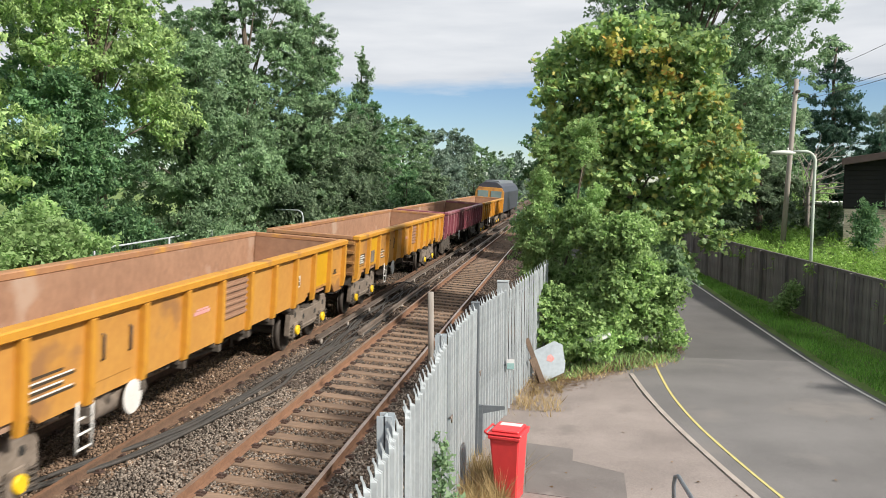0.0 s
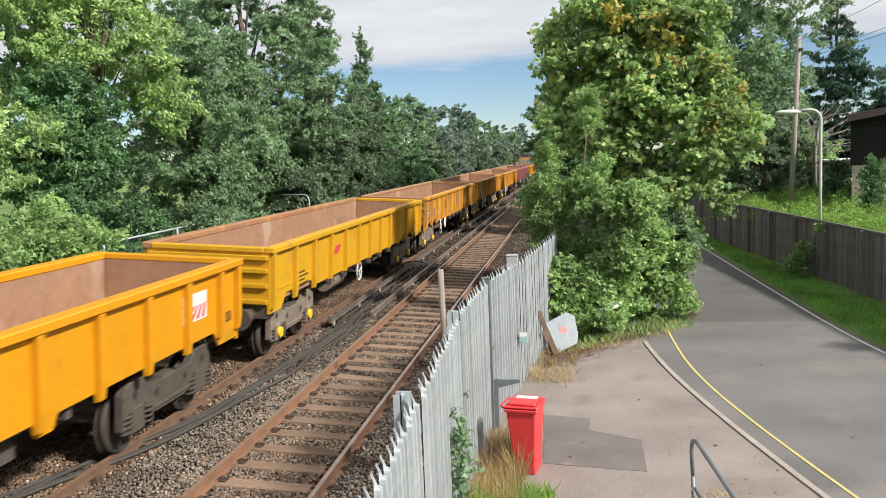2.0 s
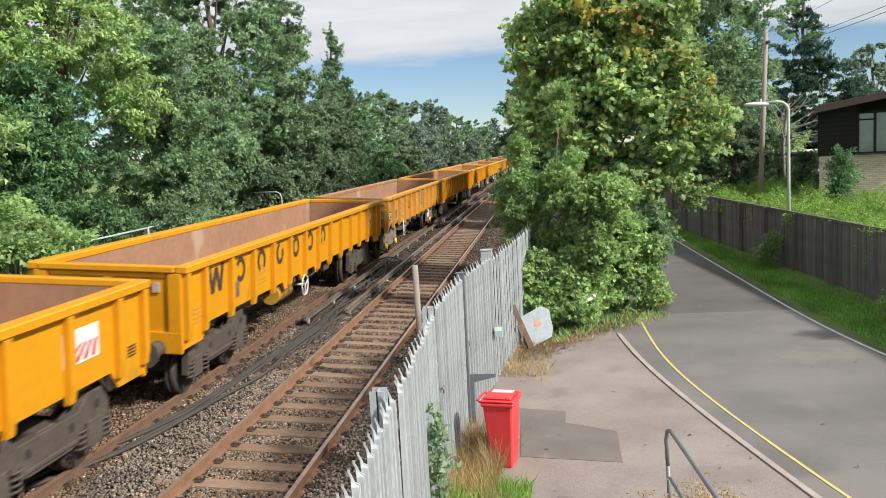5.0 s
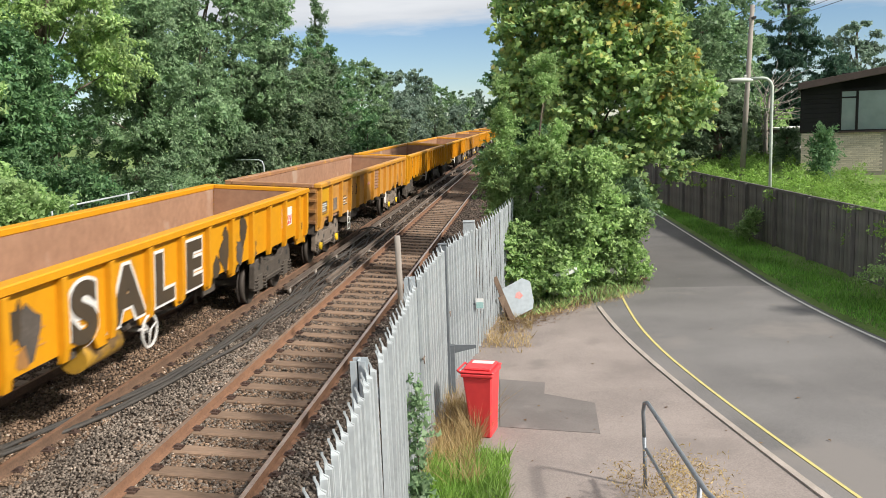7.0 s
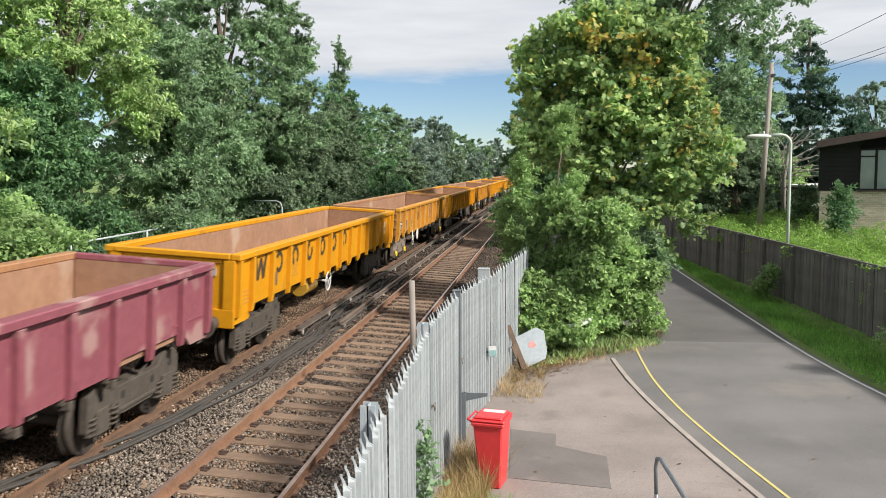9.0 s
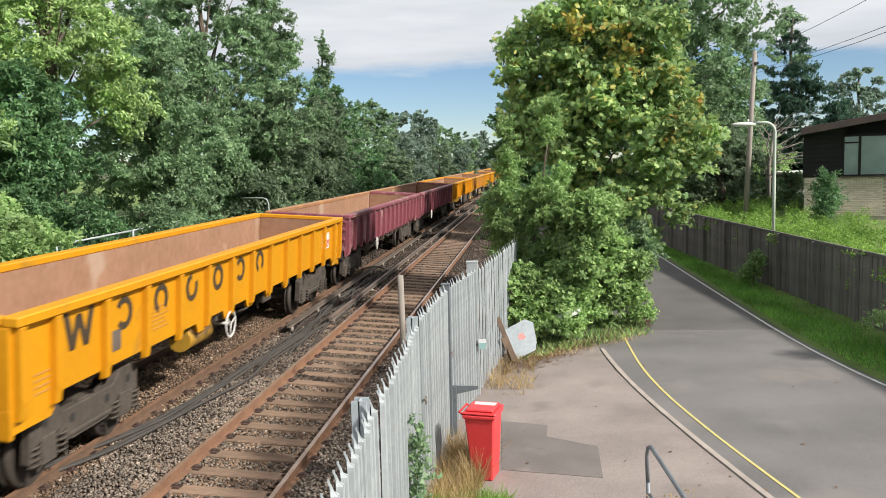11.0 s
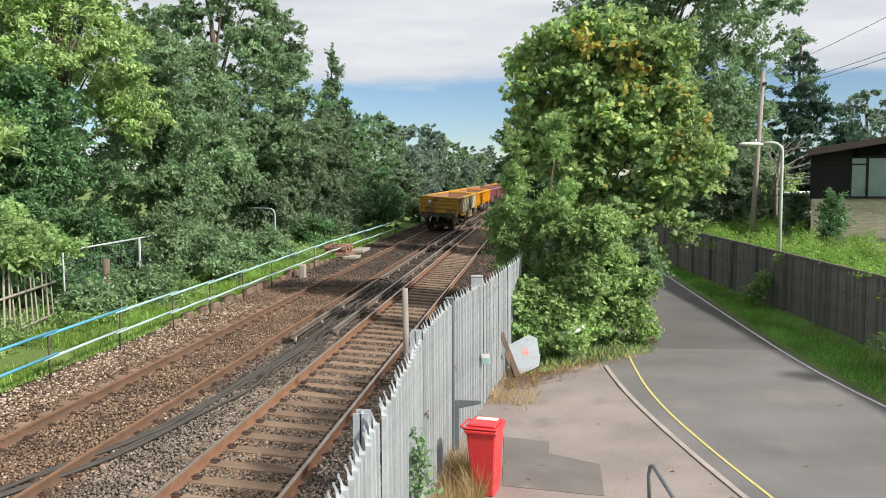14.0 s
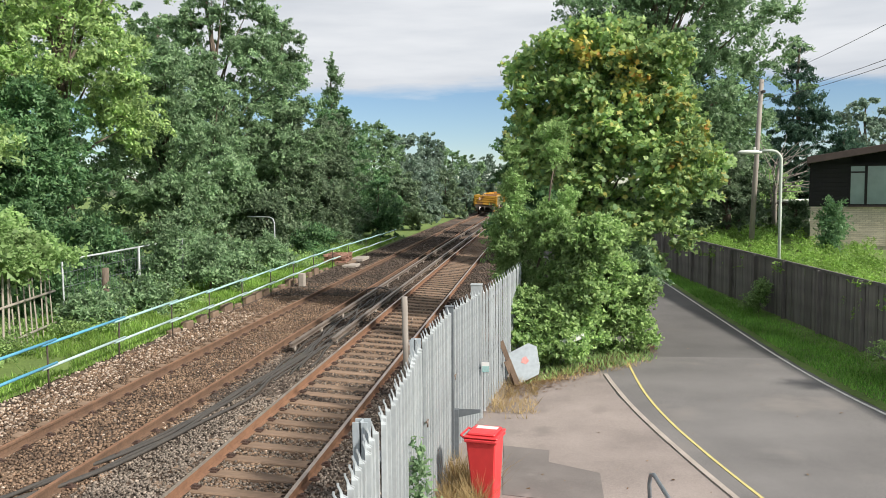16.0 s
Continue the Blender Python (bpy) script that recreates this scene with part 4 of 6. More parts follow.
            if i == 0:
                me = cached("zig", lambda: mesh_of("marking", (lambda bm: ([bm_prism(bm, [(a_ - 0.06, za), (a_ + 0.06, za), (b_ + 0.06, zb), (b_ - 0.06, zb)], mx, mx + 0.006, "x") for a_, za, b_, zb in ((-0.32, 2.06, -0.17, 1.55), (-0.17, 1.55, 0.0, 2.0), (0.0, 2.0, 0.17, 1.55), (0.17, 1.55, 0.32, 2.06))], bm)[1])(bmesh.new()), M["black_mark"]))
            else:
                me = cached(("arc", i % 4), lambda: mesh_of("marking", (lambda bm: (ring(bm, mx, 0, 1.79, 0.145, 0.245, 0.006, 20, (0, 2.6, 4.2, 0.4)[i % 4], 0.0 if i % 4 == 0 else 1.25), bm)[1])(bmesh.new()), M["black_mark"]))
            part("marking", me, None, w, "large dark shape of a painted brand mark", m=pose(0, y, 0.22))
    if marks == "old":
        bay = (BODY - 0.2) / (ribs - 1)
        for b_ in PATCHES[len(TRAIN) % len(PATCHES)]:
            part("panel", cached(("bay", ribs), lambda: mesh_of("panel", boxes((HW - 0.021, HW - 0.0175, 0.07, bay - 0.07, Z0 + 0.12, Z1 - 0.15)), M["wagon_lemon"])), None, w, "yellow repainted panel", m=pose(0, -h + 0.1 + bay * b_, 0))
        part("marking", cached("ol", lambda: marks_mesh("black_mark", *[(-0.45, 0.45 - 0.25 * (k % 2), 1.4 + k * 0.09, 1.43 + k * 0.09) for k in range(4)])), None, w, "faded dark lines of small writing", m=pose(0, -4.72, 0.1))
        part("marking", cached("owl", lambda: marks_mesh("white_mark", *[(-0.43, 0.4 - 0.2 * (k % 2), 1.435 + k * 0.09, 1.455 + k * 0.09) for k in range(3)])), None, w, "pale lines of small writing", m=pose(0, -4.72, 0.1))
        plate_ = part("data_panel", cached("ob", lambda: marks_mesh("black_mark", (-0.36, 0.36, 1.5, 1.86))), None, w, "black data panel", m=pose(0, -7.38, 0))
        part("marking", cached("ow", lambda: mesh_of("marking", boxes(*[(mx + 0.005, mx + 0.008, -0.32, 0.32 - 0.07 * (k % 3), 1.53 + k * 0.065, 1.56 + k * 0.065) for k in range(5)]), M["white_mark"])), None, plate_, "white lines of writing")
        part("document_holder", cached("od", lambda: mesh_of("document_holder", boxes((mx, mx + 0.03, -0.22, 0.22, 1.5, 1.86)), M["sheet_metal" if len(TRAIN) % 2 else "bogie_dust"], 0.008)), None, w, "grey metal document holder", m=pose(0, -6.05, 0))
        sign_ = part("warning_label", cached("wl", lambda: marks_mesh("white_mark", (-0.09, 0.09, 1.72, 1.98))), None, w, "small white warning label", m=pose(0, 4.4, -0.1))
        part("marking", cached("wt", lambda: mesh_of("marking", (lambda bm: (bm_prism(bm, [(-0.06, 1.87), (0.06, 1.87), (0, 1.96)], mx + 0.006, mx + 0.009, "x"), bm_box(bm, mx + 0.006, mx + 0.009, -0.06, 0.06, 1.75, 1.84), bm)[-1])(bmesh.new()), M["black_mark"])), None, sign_, "black warning triangle and line")
        part("marking", cached("os", lambda: marks_mesh("sheet_red", (-0.3, 0.3, 1.98, 2.04), (-0.2, 0.24, 2.05, 2.08))), None, w, "faded pink sprayed smear", m=pose(0, -0.67, -0.15))
        part("marking", cached("ok", lambda: marks_mesh("black_mark", (-0.16, 0.16, 1.6, 1.63), (-0.1, 0.1, 1.64, 1.72))), None, w, "small dark stencil", m=pose(0, 7.38, 0.0))
    if marks == "logo":
        part("marking", cached("lr", lambda: mesh_of("marking", (lambda bm: (bm_prism(bm, [(-0.35, 1.75), (0.1, 1.75), (0.35, 1.95), (-0.1, 1.95)], mx, mx + 0.006, "x"), bm)[1])(bmesh.new()), M["red_mark"])), None, w, "small red painted mark", m=pose(0, -h + 4.8, 0))
        part("marking", cached("ol", lambda: None), None, w, "small lines of writing", m=pose(0, -h + 2.0, 0)) if CACHE.get("ol") else None
    if last:
        lamp = part("tail_lamp", mesh_of("tail_lamp", boxes((-0.75, -0.57, -h - 0.2, -h - 0.04, 1.88, 2.16)), M["white_mark"], 0.02), None, w, "white tail lamp with a red lens")
        part("lens", mesh_of("lens", tubes(0.06, [(-0.66, -h - 0.205, 2.0), (-0.66, -h - 0.225, 2.0)], seg=16), M["red_mark"]), None, lamp, "red lens")
    return w


def text_mesh(word, size, offset, depth, mat):
    cu = bpy.data.curves.new("word", "FONT")
    cu.body, cu.size, cu.offset, cu.extrude, cu.align_x, cu.dimensions, cu.fill_mode = word, size, offset, depth, "CENTER", "2D", "BOTH"
    ob = bpy.data.objects.new("word", cu)
    me = bpy.data.meshes.new_from_object(ob)
    bpy.data.objects.remove(ob)
    me.materials.clear()
    me.materials.append(mat)
    return me


def scrawl(w, y0, y1, count, mats, seed, label):
    """Loose spray-paint patches on the right side."""
    r = random.Random(seed)
    for i in range(count):
        bm = bmesh.new()
        cy, cz, s = r.uniform(y0, y1), r.uniform(1.3, 2.05), r.uniform(0.15, 0.42)
        pts = [(cy + math.cos(k * math.tau / 11) * s * r.uniform(0.35, 1.0), min(2.28, max(1.27, cz + math.sin(k * math.tau / 11) * s * r.uniform(0.5, 1.3)))) for k in range(11)]
        bm_prism(bm, pts, HW - 0.017, HW - 0.013 + i * 0.0006, "x")
        part("graffiti", bm, M[mats[i % len(mats)]], w, label)


TRAIN = []
PATCHES = ((1, 10), (0, 3), (1, 8, 9), (10,), (2, 5, 10))
OR = "orange-yellow open wagon, weathered, rusty brown inside"
YE = "bright yellow open wagon with dark brand shapes on its side"
MA = "dull maroon open wagon with faded ribs"
ORDER = {
    -6: ("old", "wagon_orange", OR, 13, True, "disc", "old"), -5: ("old", "wagon_maroon", MA, 16, False, "disc", "none"), -4: ("old", "wagon_orange", OR, 13, True, "disc", "old"),
    -3: ("old", "wagon_orange", OR, 13, True, "disc", "old"), -2: ("old", "wagon_orange", OR, 13, True, "disc", "old"),
    -1: ("old", "wagon_lemon", "lemon-yellow open wagon with a small red mark", 13, False, "spoked", "logo"),
    0: ("new", "wagon_yellow", YE, 14, False, "spoked", "brand"), 1: ("new", "wagon_yellow", YE, 14, False, "spoked", "brand"),
    2: ("old", "wagon_orange", OR, 13, True, "disc", "old"), 3: ("new", "wagon_yellow", YE, 14, False, "spoked", "brand"), 4: ("new", "wagon_yellow", YE, 14, False, "spoked", "brand"),
    5: ("old", "wagon_orange", OR, 13, True, "disc", "old"), 6: ("new", "wagon_yellow", "bright yellow open wagon covered in black and white graffiti letters", 14, False, "spoked", "sale"),
    7: ("old", "wagon_orange", OR, 13, True, "disc", "old"), 8: ("new", "wagon_yellow", YE, 14, False, "spoked", "brand"),
    9: ("old", "wagon_maroon", MA, 16, False, "disc", "none"), 10: ("old", "wagon_maroon", MA, 16, False, "disc", "none"),
    11: ("new", "wagon_yellow", YE, 14, False, "spoked", "brand"), 12: ("old", "wagon_ochre", "ochre-yellow open wagon with pale graffiti and a tail lamp", 13, False, "spoked", "none"),
}

for k, (style, paint, label, ribs, ladder, hwheel, marks) in ORDER.items():
    w = wagon(style, paint, label, ribs, ladder, hwheel, style == "old" and paint != "wagon_maroon", marks, k == 12)
    TRAIN.append((w, FIRST - PITCH * k - BODY / 2 + (0.3 if k < 0 else 0.92 if k > 10 else 0.6 if k == 10 else 0.0)))
    if k == 6:
        for ch, y in zip("SALE", (-3.09, -1.87, -0.62, 0.61)):
            tilt = pose(HW - 0.012, y, 1.36, 90, 0, 90) @ Matrix.Diagonal((1.25, 0.98, 1, 1))
            part("graffiti", text_mesh(ch, 1.1, 0.105, 0.004, M["white_mark"]), None, w, "white outline of a spray-painted letter", m=tilt)
            part("graffiti", text_mesh(ch, 1.1, 0.055, 0.004, M["black_mark"]), None, w, "black spray-painted letter", m=pose(0.012, 0, 0) @ tilt)
        scrawl(w, -6.6, -4.3, 12, ("black_mark", "black_mark", "bogie", "wagon_end"), 4, "black and brown sprayed patch")
        scrawl(w, 1.7, 3.9, 7, ("black_mark", "bogie"), 8, "black sprayed patch")
    if k == 12:
        pale_rib = None
        for o in w.children:
            if o.name.startswith("rib") and abs(o.matrix_basis.to_euler().z) < 1 and -4.5 < o.matrix_basis.translation.y < 7.6:
                if pale_rib is None:
                    pale_rib = o.data.copy()
                    pale_rib.materials.clear()
                    pale_rib.materials.append(M["graffiti_pale"])
                o.data = pale_rib
        part("graffiti", mesh_of("graffiti", (lambda bm: (bm_prism(bm, [(-5.2, 1.5), (-4.9, 1.25), (7.4, 1.25), (7.7, 1.5), (7.5, 2.2), (2.0, 2.26), (-1.0, 2.1), (-4.2, 2.2), (-5.0, 1.9)], HW - 0.019, HW - 0.0165, "x"), bm)[1])(bmesh.new()), M["graffiti_pale"]), None, w, "wide pale sprayed ground of the graffiti")
        r = random.Random(31)
        def spray(y0, y1, z0, z1, mat_, layer, label_):
            """A sprayed field with a wavering edge."""
            n_ = 9
            low = [(y0 + (y1 - y0) * k / n_, z0 + r.uniform(0, 0.1)) for k in range(n_ + 1)]
            top = [(y1 - (y1 - y0) * k / n_ + r.uniform(-0.05, 0.05), z1 - r.uniform(0, 0.16)) for k in range(n_ + 1)]
            bm_ = bmesh.new()
            bm_prism(bm_, low + top, HW - 0.0168, HW - 0.0155 + layer * 0.0011, "x")
            part("graffiti", bm_, M[mat_], w, label_)

        spray(-7.4, -5.0, 1.25, 1.7, "graffiti_orange", 1, "orange-red sprayed field")
        spray(-2.4, 0.5, 1.27, 1.85, "graffiti_orange", 1, "orange-red sprayed field")
        spray(5.9, 7.6, 1.3, 1.75, "graffiti_orange", 1, "orange-red sprayed field")
        spray(0.5, 2.2, 1.75, 2.26, "paint_teal", 1, "blue-green sprayed field")
        spray(2.3, 3.4, 1.85, 2.28, "paint_teal", 1, "green sprayed field")
        for k_ in range(15):
            y_ = -6.2 + k_ * 0.88
            tall, lean_ = r.uniform(0.55, 0.9), r.uniform(-0.12, 0.12)
            for grow, mat_, layer in ((0.03, "galv_dark", 2), (0.0, ("graffiti_pale", "graffiti_grey", "concrete", "graffiti_grey")[k_ % 4], 3)):
                bm_ = bmesh.new()
                z_ = 1.32 + 0.12 * (k_ % 3)
                st = random.Random(k_)
                pts = [(y_ - 0.24, z_), (y_ - 0.05, z_ + 0.05), (y_ + st.uniform(0, 0.1), z_ + tall * 0.5), (y_ + 0.16, z_ + 0.02), (y_ + 0.36, z_ + 0.04), (y_ + 0.3 + lean_, z_ + tall), (y_ + 0.08 + lean_, z_ + tall * 0.93), (y_ + lean_, z_ + tall * st.uniform(0.6, 0.8)), (y_ - 0.12 + lean_, z_ + tall), (y_ - 0.28 + lean_, z_ + tall * 0.9)]
                c_ = (y_ + 0.03, z_ + tall / 2)
                bm_prism(bm_, [(p_ + math.copysign(grow, p_ - c_[0]), min(2.29, q_ + math.copysign(grow, q_ - c_[1]))) for p_, q_ in pts], HW - 0.0155, HW - 0.0145 + layer * 0.0011, "x")
                part("graffiti", bm_, M[mat_], w, "dark outline of a sprayed shape" if grow else "pale sprayed shape")

# locomotive
loco = thing("locomotive", "dark blue diesel locomotive with an orange-yellow cab end", "locomotive")
bm = bmesh.new()
prof = [(-1.32, 1.1), (1.32, 1.1), (1.32, 2.95), (1.05, 3.45), (0.55, 3.8), (-0.55, 3.8), (-1.05, 3.45), (-1.32, 2.95)]
bm_prism(bm, prof, -8.9, 9.5)
part("body", bm, M["loco_dark"], loco, "dark blue-black body", 0.03)
bm = bmesh.new()
bm_prism(bm, [(-1.3, 1.1), (1.3, 1.1), (1.3, 2.95), (1.06, 3.3), (-1.06, 3.3), (-1.3, 2.95)], -9.15, -8.85)
part("cab_front", bm, M["wagon_orange"], loco, "orange-yellow cab end", 0.02)
for s in (-1, 1):
    part("windscreen", boxes((min(s * 0.12, s * 1.08), max(s * 0.12, s * 1.08), -9.2, -9.13, 2.35, 3.0)), M["glass"], loco, "grey-blue windscreen")
part("roof", (lambda bm: (bm_prism(bm, [(-0.75, 3.6), (0.75, 3.6), (0.6, 3.95), (-0.6, 3.95)], -7.5, 9.0), bm)[1])(bmesh.new()), M["galv_dark"], loco, "dull blue-grey roof panels", 0.02)
add_bogie(loco, -6.3, False)
add_bogie(loco, 6.3, False)
TRAIN.append((loco, FIRST + PITCH * 6 + 0.95 + 9.2))


def train_pose(y):
    slope = 2 * CURVE * y if y > 0 else 0.0
    return pose(-3.32 - 0.7525 + bend(y), y, 0.04 + 0.7525 * CANT, 0, math.degrees(CANT), -math.degrees(slope))


def motions():
    for ob, y in TRAIN:
        walk(ob, [(i * 0.5, train_pose(y + SPEED * i * 0.5)) for i in range(33)])

# ---------- palisade fence and gates ----------
FENCE_L = [(2.06, 3.2), (1.9, 6.7), (1.78, 10.3), (1.86, 12.85), (2.2, 15.1)]


def pale_mesh(wide, deep, name="pale", h=2.35):
    """A steel pale of W section; its head runs out into a thin point that curls towards the line."""
    bm = bmesh.new()
    w, d = wide / 2, deep
    sec = [(-w, 0.003), (-w * 0.6, 0), (-w * 0.54, d), (-w * 0.2, d), (-w * 0.12, d * 0.4), (w * 0.12, d * 0.4), (w * 0.2, d), (w * 0.54, d), (w * 0.6, 0), (w, 0.003)]
    k = len(sec)
    rows = []
    for z, curl, shrink in ((0, 0, 1), (h - 0.075, 0, 1), (h - 0.055, -0.002, 0.62), (h - 0.035, -0.005, 0.3), (h - 0.015, -0.012, 0.18), (h + 0.008, -0.024, 0.11), (h + 0.028, -0.024, 0.03)):
        rows.append([bm.verts.new((x * (1 if z < h - 0.06 else 0.3) + curl, y * shrink, z)) for y, x in sec])
    for lo, hi in zip(rows, rows[1:]):
        for i in range(k - 1):
            bm.faces.new((lo[i], lo[i + 1], hi[i + 1], hi[i]))
    back = [[bm.verts.new((v.co.x - 0.004, v.co.y, v.co.z)) for v in row] for row in rows]
    for lo, hi in zip(back, back[1:]):
        for i in range(k - 1):
            bm.faces.new((lo[i + 1], lo[i], hi[i], hi[i + 1]))
    me = bpy.data.meshes.new(name)
    bm.to_mesh(me)
    bm.free()
    me.materials.append(M["galv"])
    return me


PALE = pale_mesh(0.1, 0.042)
PALE_THIN = pale_mesh(0.125, 0.03)


def palisade(name, label, a_, b_, z0, spacing, pale, top=2.35, post_end=True, lean=0.0):
    """Pales, rails and posts from a to b on plan; the pales face the yard."""
    t = thing(name, label, "fence" if "fence" in name else "gate", kind="")
    ax, ay = a_
    dx, dy = b_[0] - ax, b_[1] - ay
    ln = math.hypot(dx, dy)
    turn = math.degrees(math.atan2(-dx, dy))
    base = pose(ax, ay, z0, 0, 0, turn)
    n = int(ln / spacing)
    r = random.Random(int(ay * 10))
    for i in range(n):
        part("pale", pale, None, t, m=base @ pose(0.026, (i + 0.5) * ln / n, 0.05, r.uniform(-0.5, 0.5), r.uniform(-0.4, 0.4), r.uniform(-3, 3)))
    for z in (0.45, top - 0.42):
        part("rail", boxes((-0.02, 0.024, 0, ln, z, z + 0.05), (-0.025, -0.018, 0, ln, z - 0.03, z + 0.05)), M["galv_dark"], t, m=base)
    return t, base, ln


def post(parent, x, y, z0, h, w=0.1, mat="galv_dark", cap=False):
    bm = boxes((-w / 2, w / 2, -w / 2, -w / 2 + 0.012, 0, h), (-w / 2, w / 2, w / 2 - 0.012, w / 2, 0, h), (-0.006, 0.006, -w / 2, w / 2, 0, h)) if not cap else boxes((-w / 2, w / 2, -w / 2, w / 2, 0, h), (-w / 2 - 0.01, w / 2 + 0.01, -w / 2 - 0.01, w / 2 + 0.01, h, h + 0.012))
    return part("post", bm, M[mat], parent, "grey steel post", m=pose(x, y, z0))


t1, _, _ = palisade("palisade_fence", "galvanised steel palisade fence with pointed pales beside the yard", FENCE_L[0], FENCE_L[1], TARMAC, 0.17, PALE)
post(t1, FENCE_L[1][0] - 0.1, FENCE_L[1][1] + 0.02, TARMAC, 2.4, 0.13, "sheet_metal")
post(t1, FENCE_L[0][0] - 0.06, FENCE_L[0][1] + 1.0, TARMAC, 2.3, 0.13)
t2, _, _ = palisade("palisade_fence", "galvanised steel palisade panel overgrown with ivy at its foot", (1.9, 6.8), (1.78, 10.2), TARMAC, 0.19, PALE)
post(t2, 1.74, 10.28, TARMAC, 2.42, 0.13, "sheet_metal")
for a_, b_ in (((1.785, 10.36), (1.87, 12.75)), ((1.885, 12.97), (2.2, 15.05))):
    g_, base, ln = palisade("palisade_gate", "closed galvanised steel palisade gate leaf", a_, b_, TARMAC + 0.04, 0.18, PALE)
    for y in (0.01, ln - 0.05):
        part("stile", boxes((-0.03, 0.03, y, y + 0.05, 0.05, 2.2)), M["galv_dark"], g_, m=base)
    part("bolt", tubes(0.014, [(0.07, 0.15, 1.28), (0.07, 0.02, 1.28)], [(0.07, 0.1, 1.28), (0.07, 0.1, 1.2)]), M["steel"], g_, "steel gate bolt", m=base)
gp = thing("gate_post", "square galvanised gate post between the leaves", "post")
post(gp, 1.905, 12.86, TARMAC, 2.45, 0.12, cap=True)
gp = thing("gate_post", "square galvanised gate post with a cap beside the tracks", "post")
post(gp, 2.16, 15.3, TARMAC, 2.5, 0.2, "galv", True)
hinge = thing("gate_stop", "dull grey steel plate bracket on the gate post", "bracket")
bm = bmesh.new()
bm_prism(bm, [(2.0, 0.36), (2.38, 0.45), (2.38, 0.5), (2.0, 0.5)], 12.93, 12.95)
part("plate", bm, M["galv_dark"], hinge, "dull grey tapered plate")
part("upright", boxes((1.95, 2.03, 12.9, 12.98, TARMAC, 0.5)), M["galv_dark"], hinge)
notice = thing("notice", "small pale green notice plate on the gate", "sign")
part("plate", boxes((2.27, 2.41, 14.9, 14.91, 0.64, 0.83)), M["white_plastic"], notice)
part("print", boxes((2.275, 2.405, 14.893, 14.899, 0.65, 0.76)), M["pipe_teal"], notice, "green printed block")
part("bracket", boxes((2.16, 2.26, 14.915, 14.93, 0.7, 0.74)), M["galv_dark"], notice)
t4, _, _ = palisade("palisade_fence", "galvanised palisade fence running into the bushes", (2.22, 15.5), (2.95, 21.8), TARMAC - 0.02, 0.3, PALE_THIN, 2.5)
post(t4, 2.2, 15.52, TARMAC, 2.4)

marker = thing("marker_post", "weathered pale steel post beside the near rail", "post")
part("post", tubes(0.055, [(0.93, 14.7, -0.3), (0.9, 14.7, 2.05)], seg=12), M["pole_wood"], marker)

# ---------- red bin ----------
bin_ = thing("wheelie_bin", "bright red plastic wheelie bin standing by the fence", "bin", pose(2.55, 11.2, TARMAC, 0, 0, 78) @ Matrix.Diagonal((0.95, 0.86, 1.0, 1)))
bm = bmesh.new()
lv = [(0.0, 0.20, -0.2, 0.12), (0.25, 0.21, -0.21, 0.16), (0.88, 0.245, -0.245, 0.235), (0.93, 0.25, -0.25, 0.24)]
rows = [[bm.verts.new(p) for p in ((-w, b0, z), (w, b0, z), (w, f0, z), (-w, f0, z))] for z, w, b0, f0 in lv]
for r0, r1 in zip(rows, rows[1:]):
    for i in range(4):
        bm.faces.new((r0[i], r0[(i + 1) % 4], r1[(i + 1) % 4], r1[i]))
bm.faces.new(rows[0][::-1])
bm.faces.new(rows[-1])
part("body", bm, M["bin_red"], bin_, "", 0.02)
bm = bmesh.new()
bm_box(bm, -0.265, 0.265, -0.285, 0.27, 0.93, 0.965)
bm_box(bm, -0.22, 0.22, -0.23, 0.22, 0.965, 1.0)
part("lid", bm, M["bin_red"], bin_, "red hinged lid", 0.015)
part("label_strip", boxes((0.04, 0.17, -0.19, 0.16, 1.0, 1.004)), M["white_mark"], bin_, "white sticker on the lid")
part("rim", boxes((-0.268, 0.268, -0.27, 0.258, 0.875, 0.925)), M["bin_red"], bin_, "moulded red rim", 0.012)
part("handle", tubes(0.016, [(-0.2, 0.24, 0.9), (-0.2, 0.33, 0.95), (0.2, 0.33, 0.95), (0.2, 0.24, 0.9)]), M["bin_red"], bin_)
for s in (-1, 1):
    part("wheel", tubes(0.1, [(s * 0.2, 0.17, 0.1), (s * 0.25, 0.17, 0.1)], seg=20), M["rubber"], bin_, "black rubber wheel")

# ---------- hand rail, dumped sheet, scraps ----------
hr = thing("handrail", "grey tubular steel handrail at the top of steps", "handrail")
part("rail", tubes(0.024, [(4.55, 9.48, 0.30), (4.54, 9.5, 0.62), (4.55, 9.46, 0.74), (4.57, 9.36, 0.78), (4.74, 7.0, 0.80), (4.9, 4.6, 1.2)], seg=10), M["handrail"], hr)
part("rail", tubes(0.02, [(4.56, 9.4, 0.2), (4.74, 7.0, 0.25), (4.9, 4.6, 0.6)], seg=10), M["handrail"], hr)
part("post", tubes(0.024, [(4.56, 9.46, TARMAC), (4.55, 9.48, 0.32)], seg=10), M["handrail"], hr)
part("post", tubes(0.024, [(4.72, 7.2, TARMAC), (4.72, 7.2, 0.8)], seg=10), M["handrail"], hr)

dump = thing("metal_sheet", "dented pale metal sheet with a red smear leaning on the bushes", "metal sheet", pose(2.92, 18.0, TARMAC, -24, 0, 4))
bm = bmesh.new()
bm_prism(bm, [(-0.27, 0.66), (-0.12, 0.25), (0.0, 0.0), (0.4, 0.2), (0.43, 0.38), (0.37, 0.82), (0.19, 0.9)], -0.01, 0.01)
part("sheet", bm, M["sheet_metal"], dump, "", 0.004)
bm = bmesh.new()
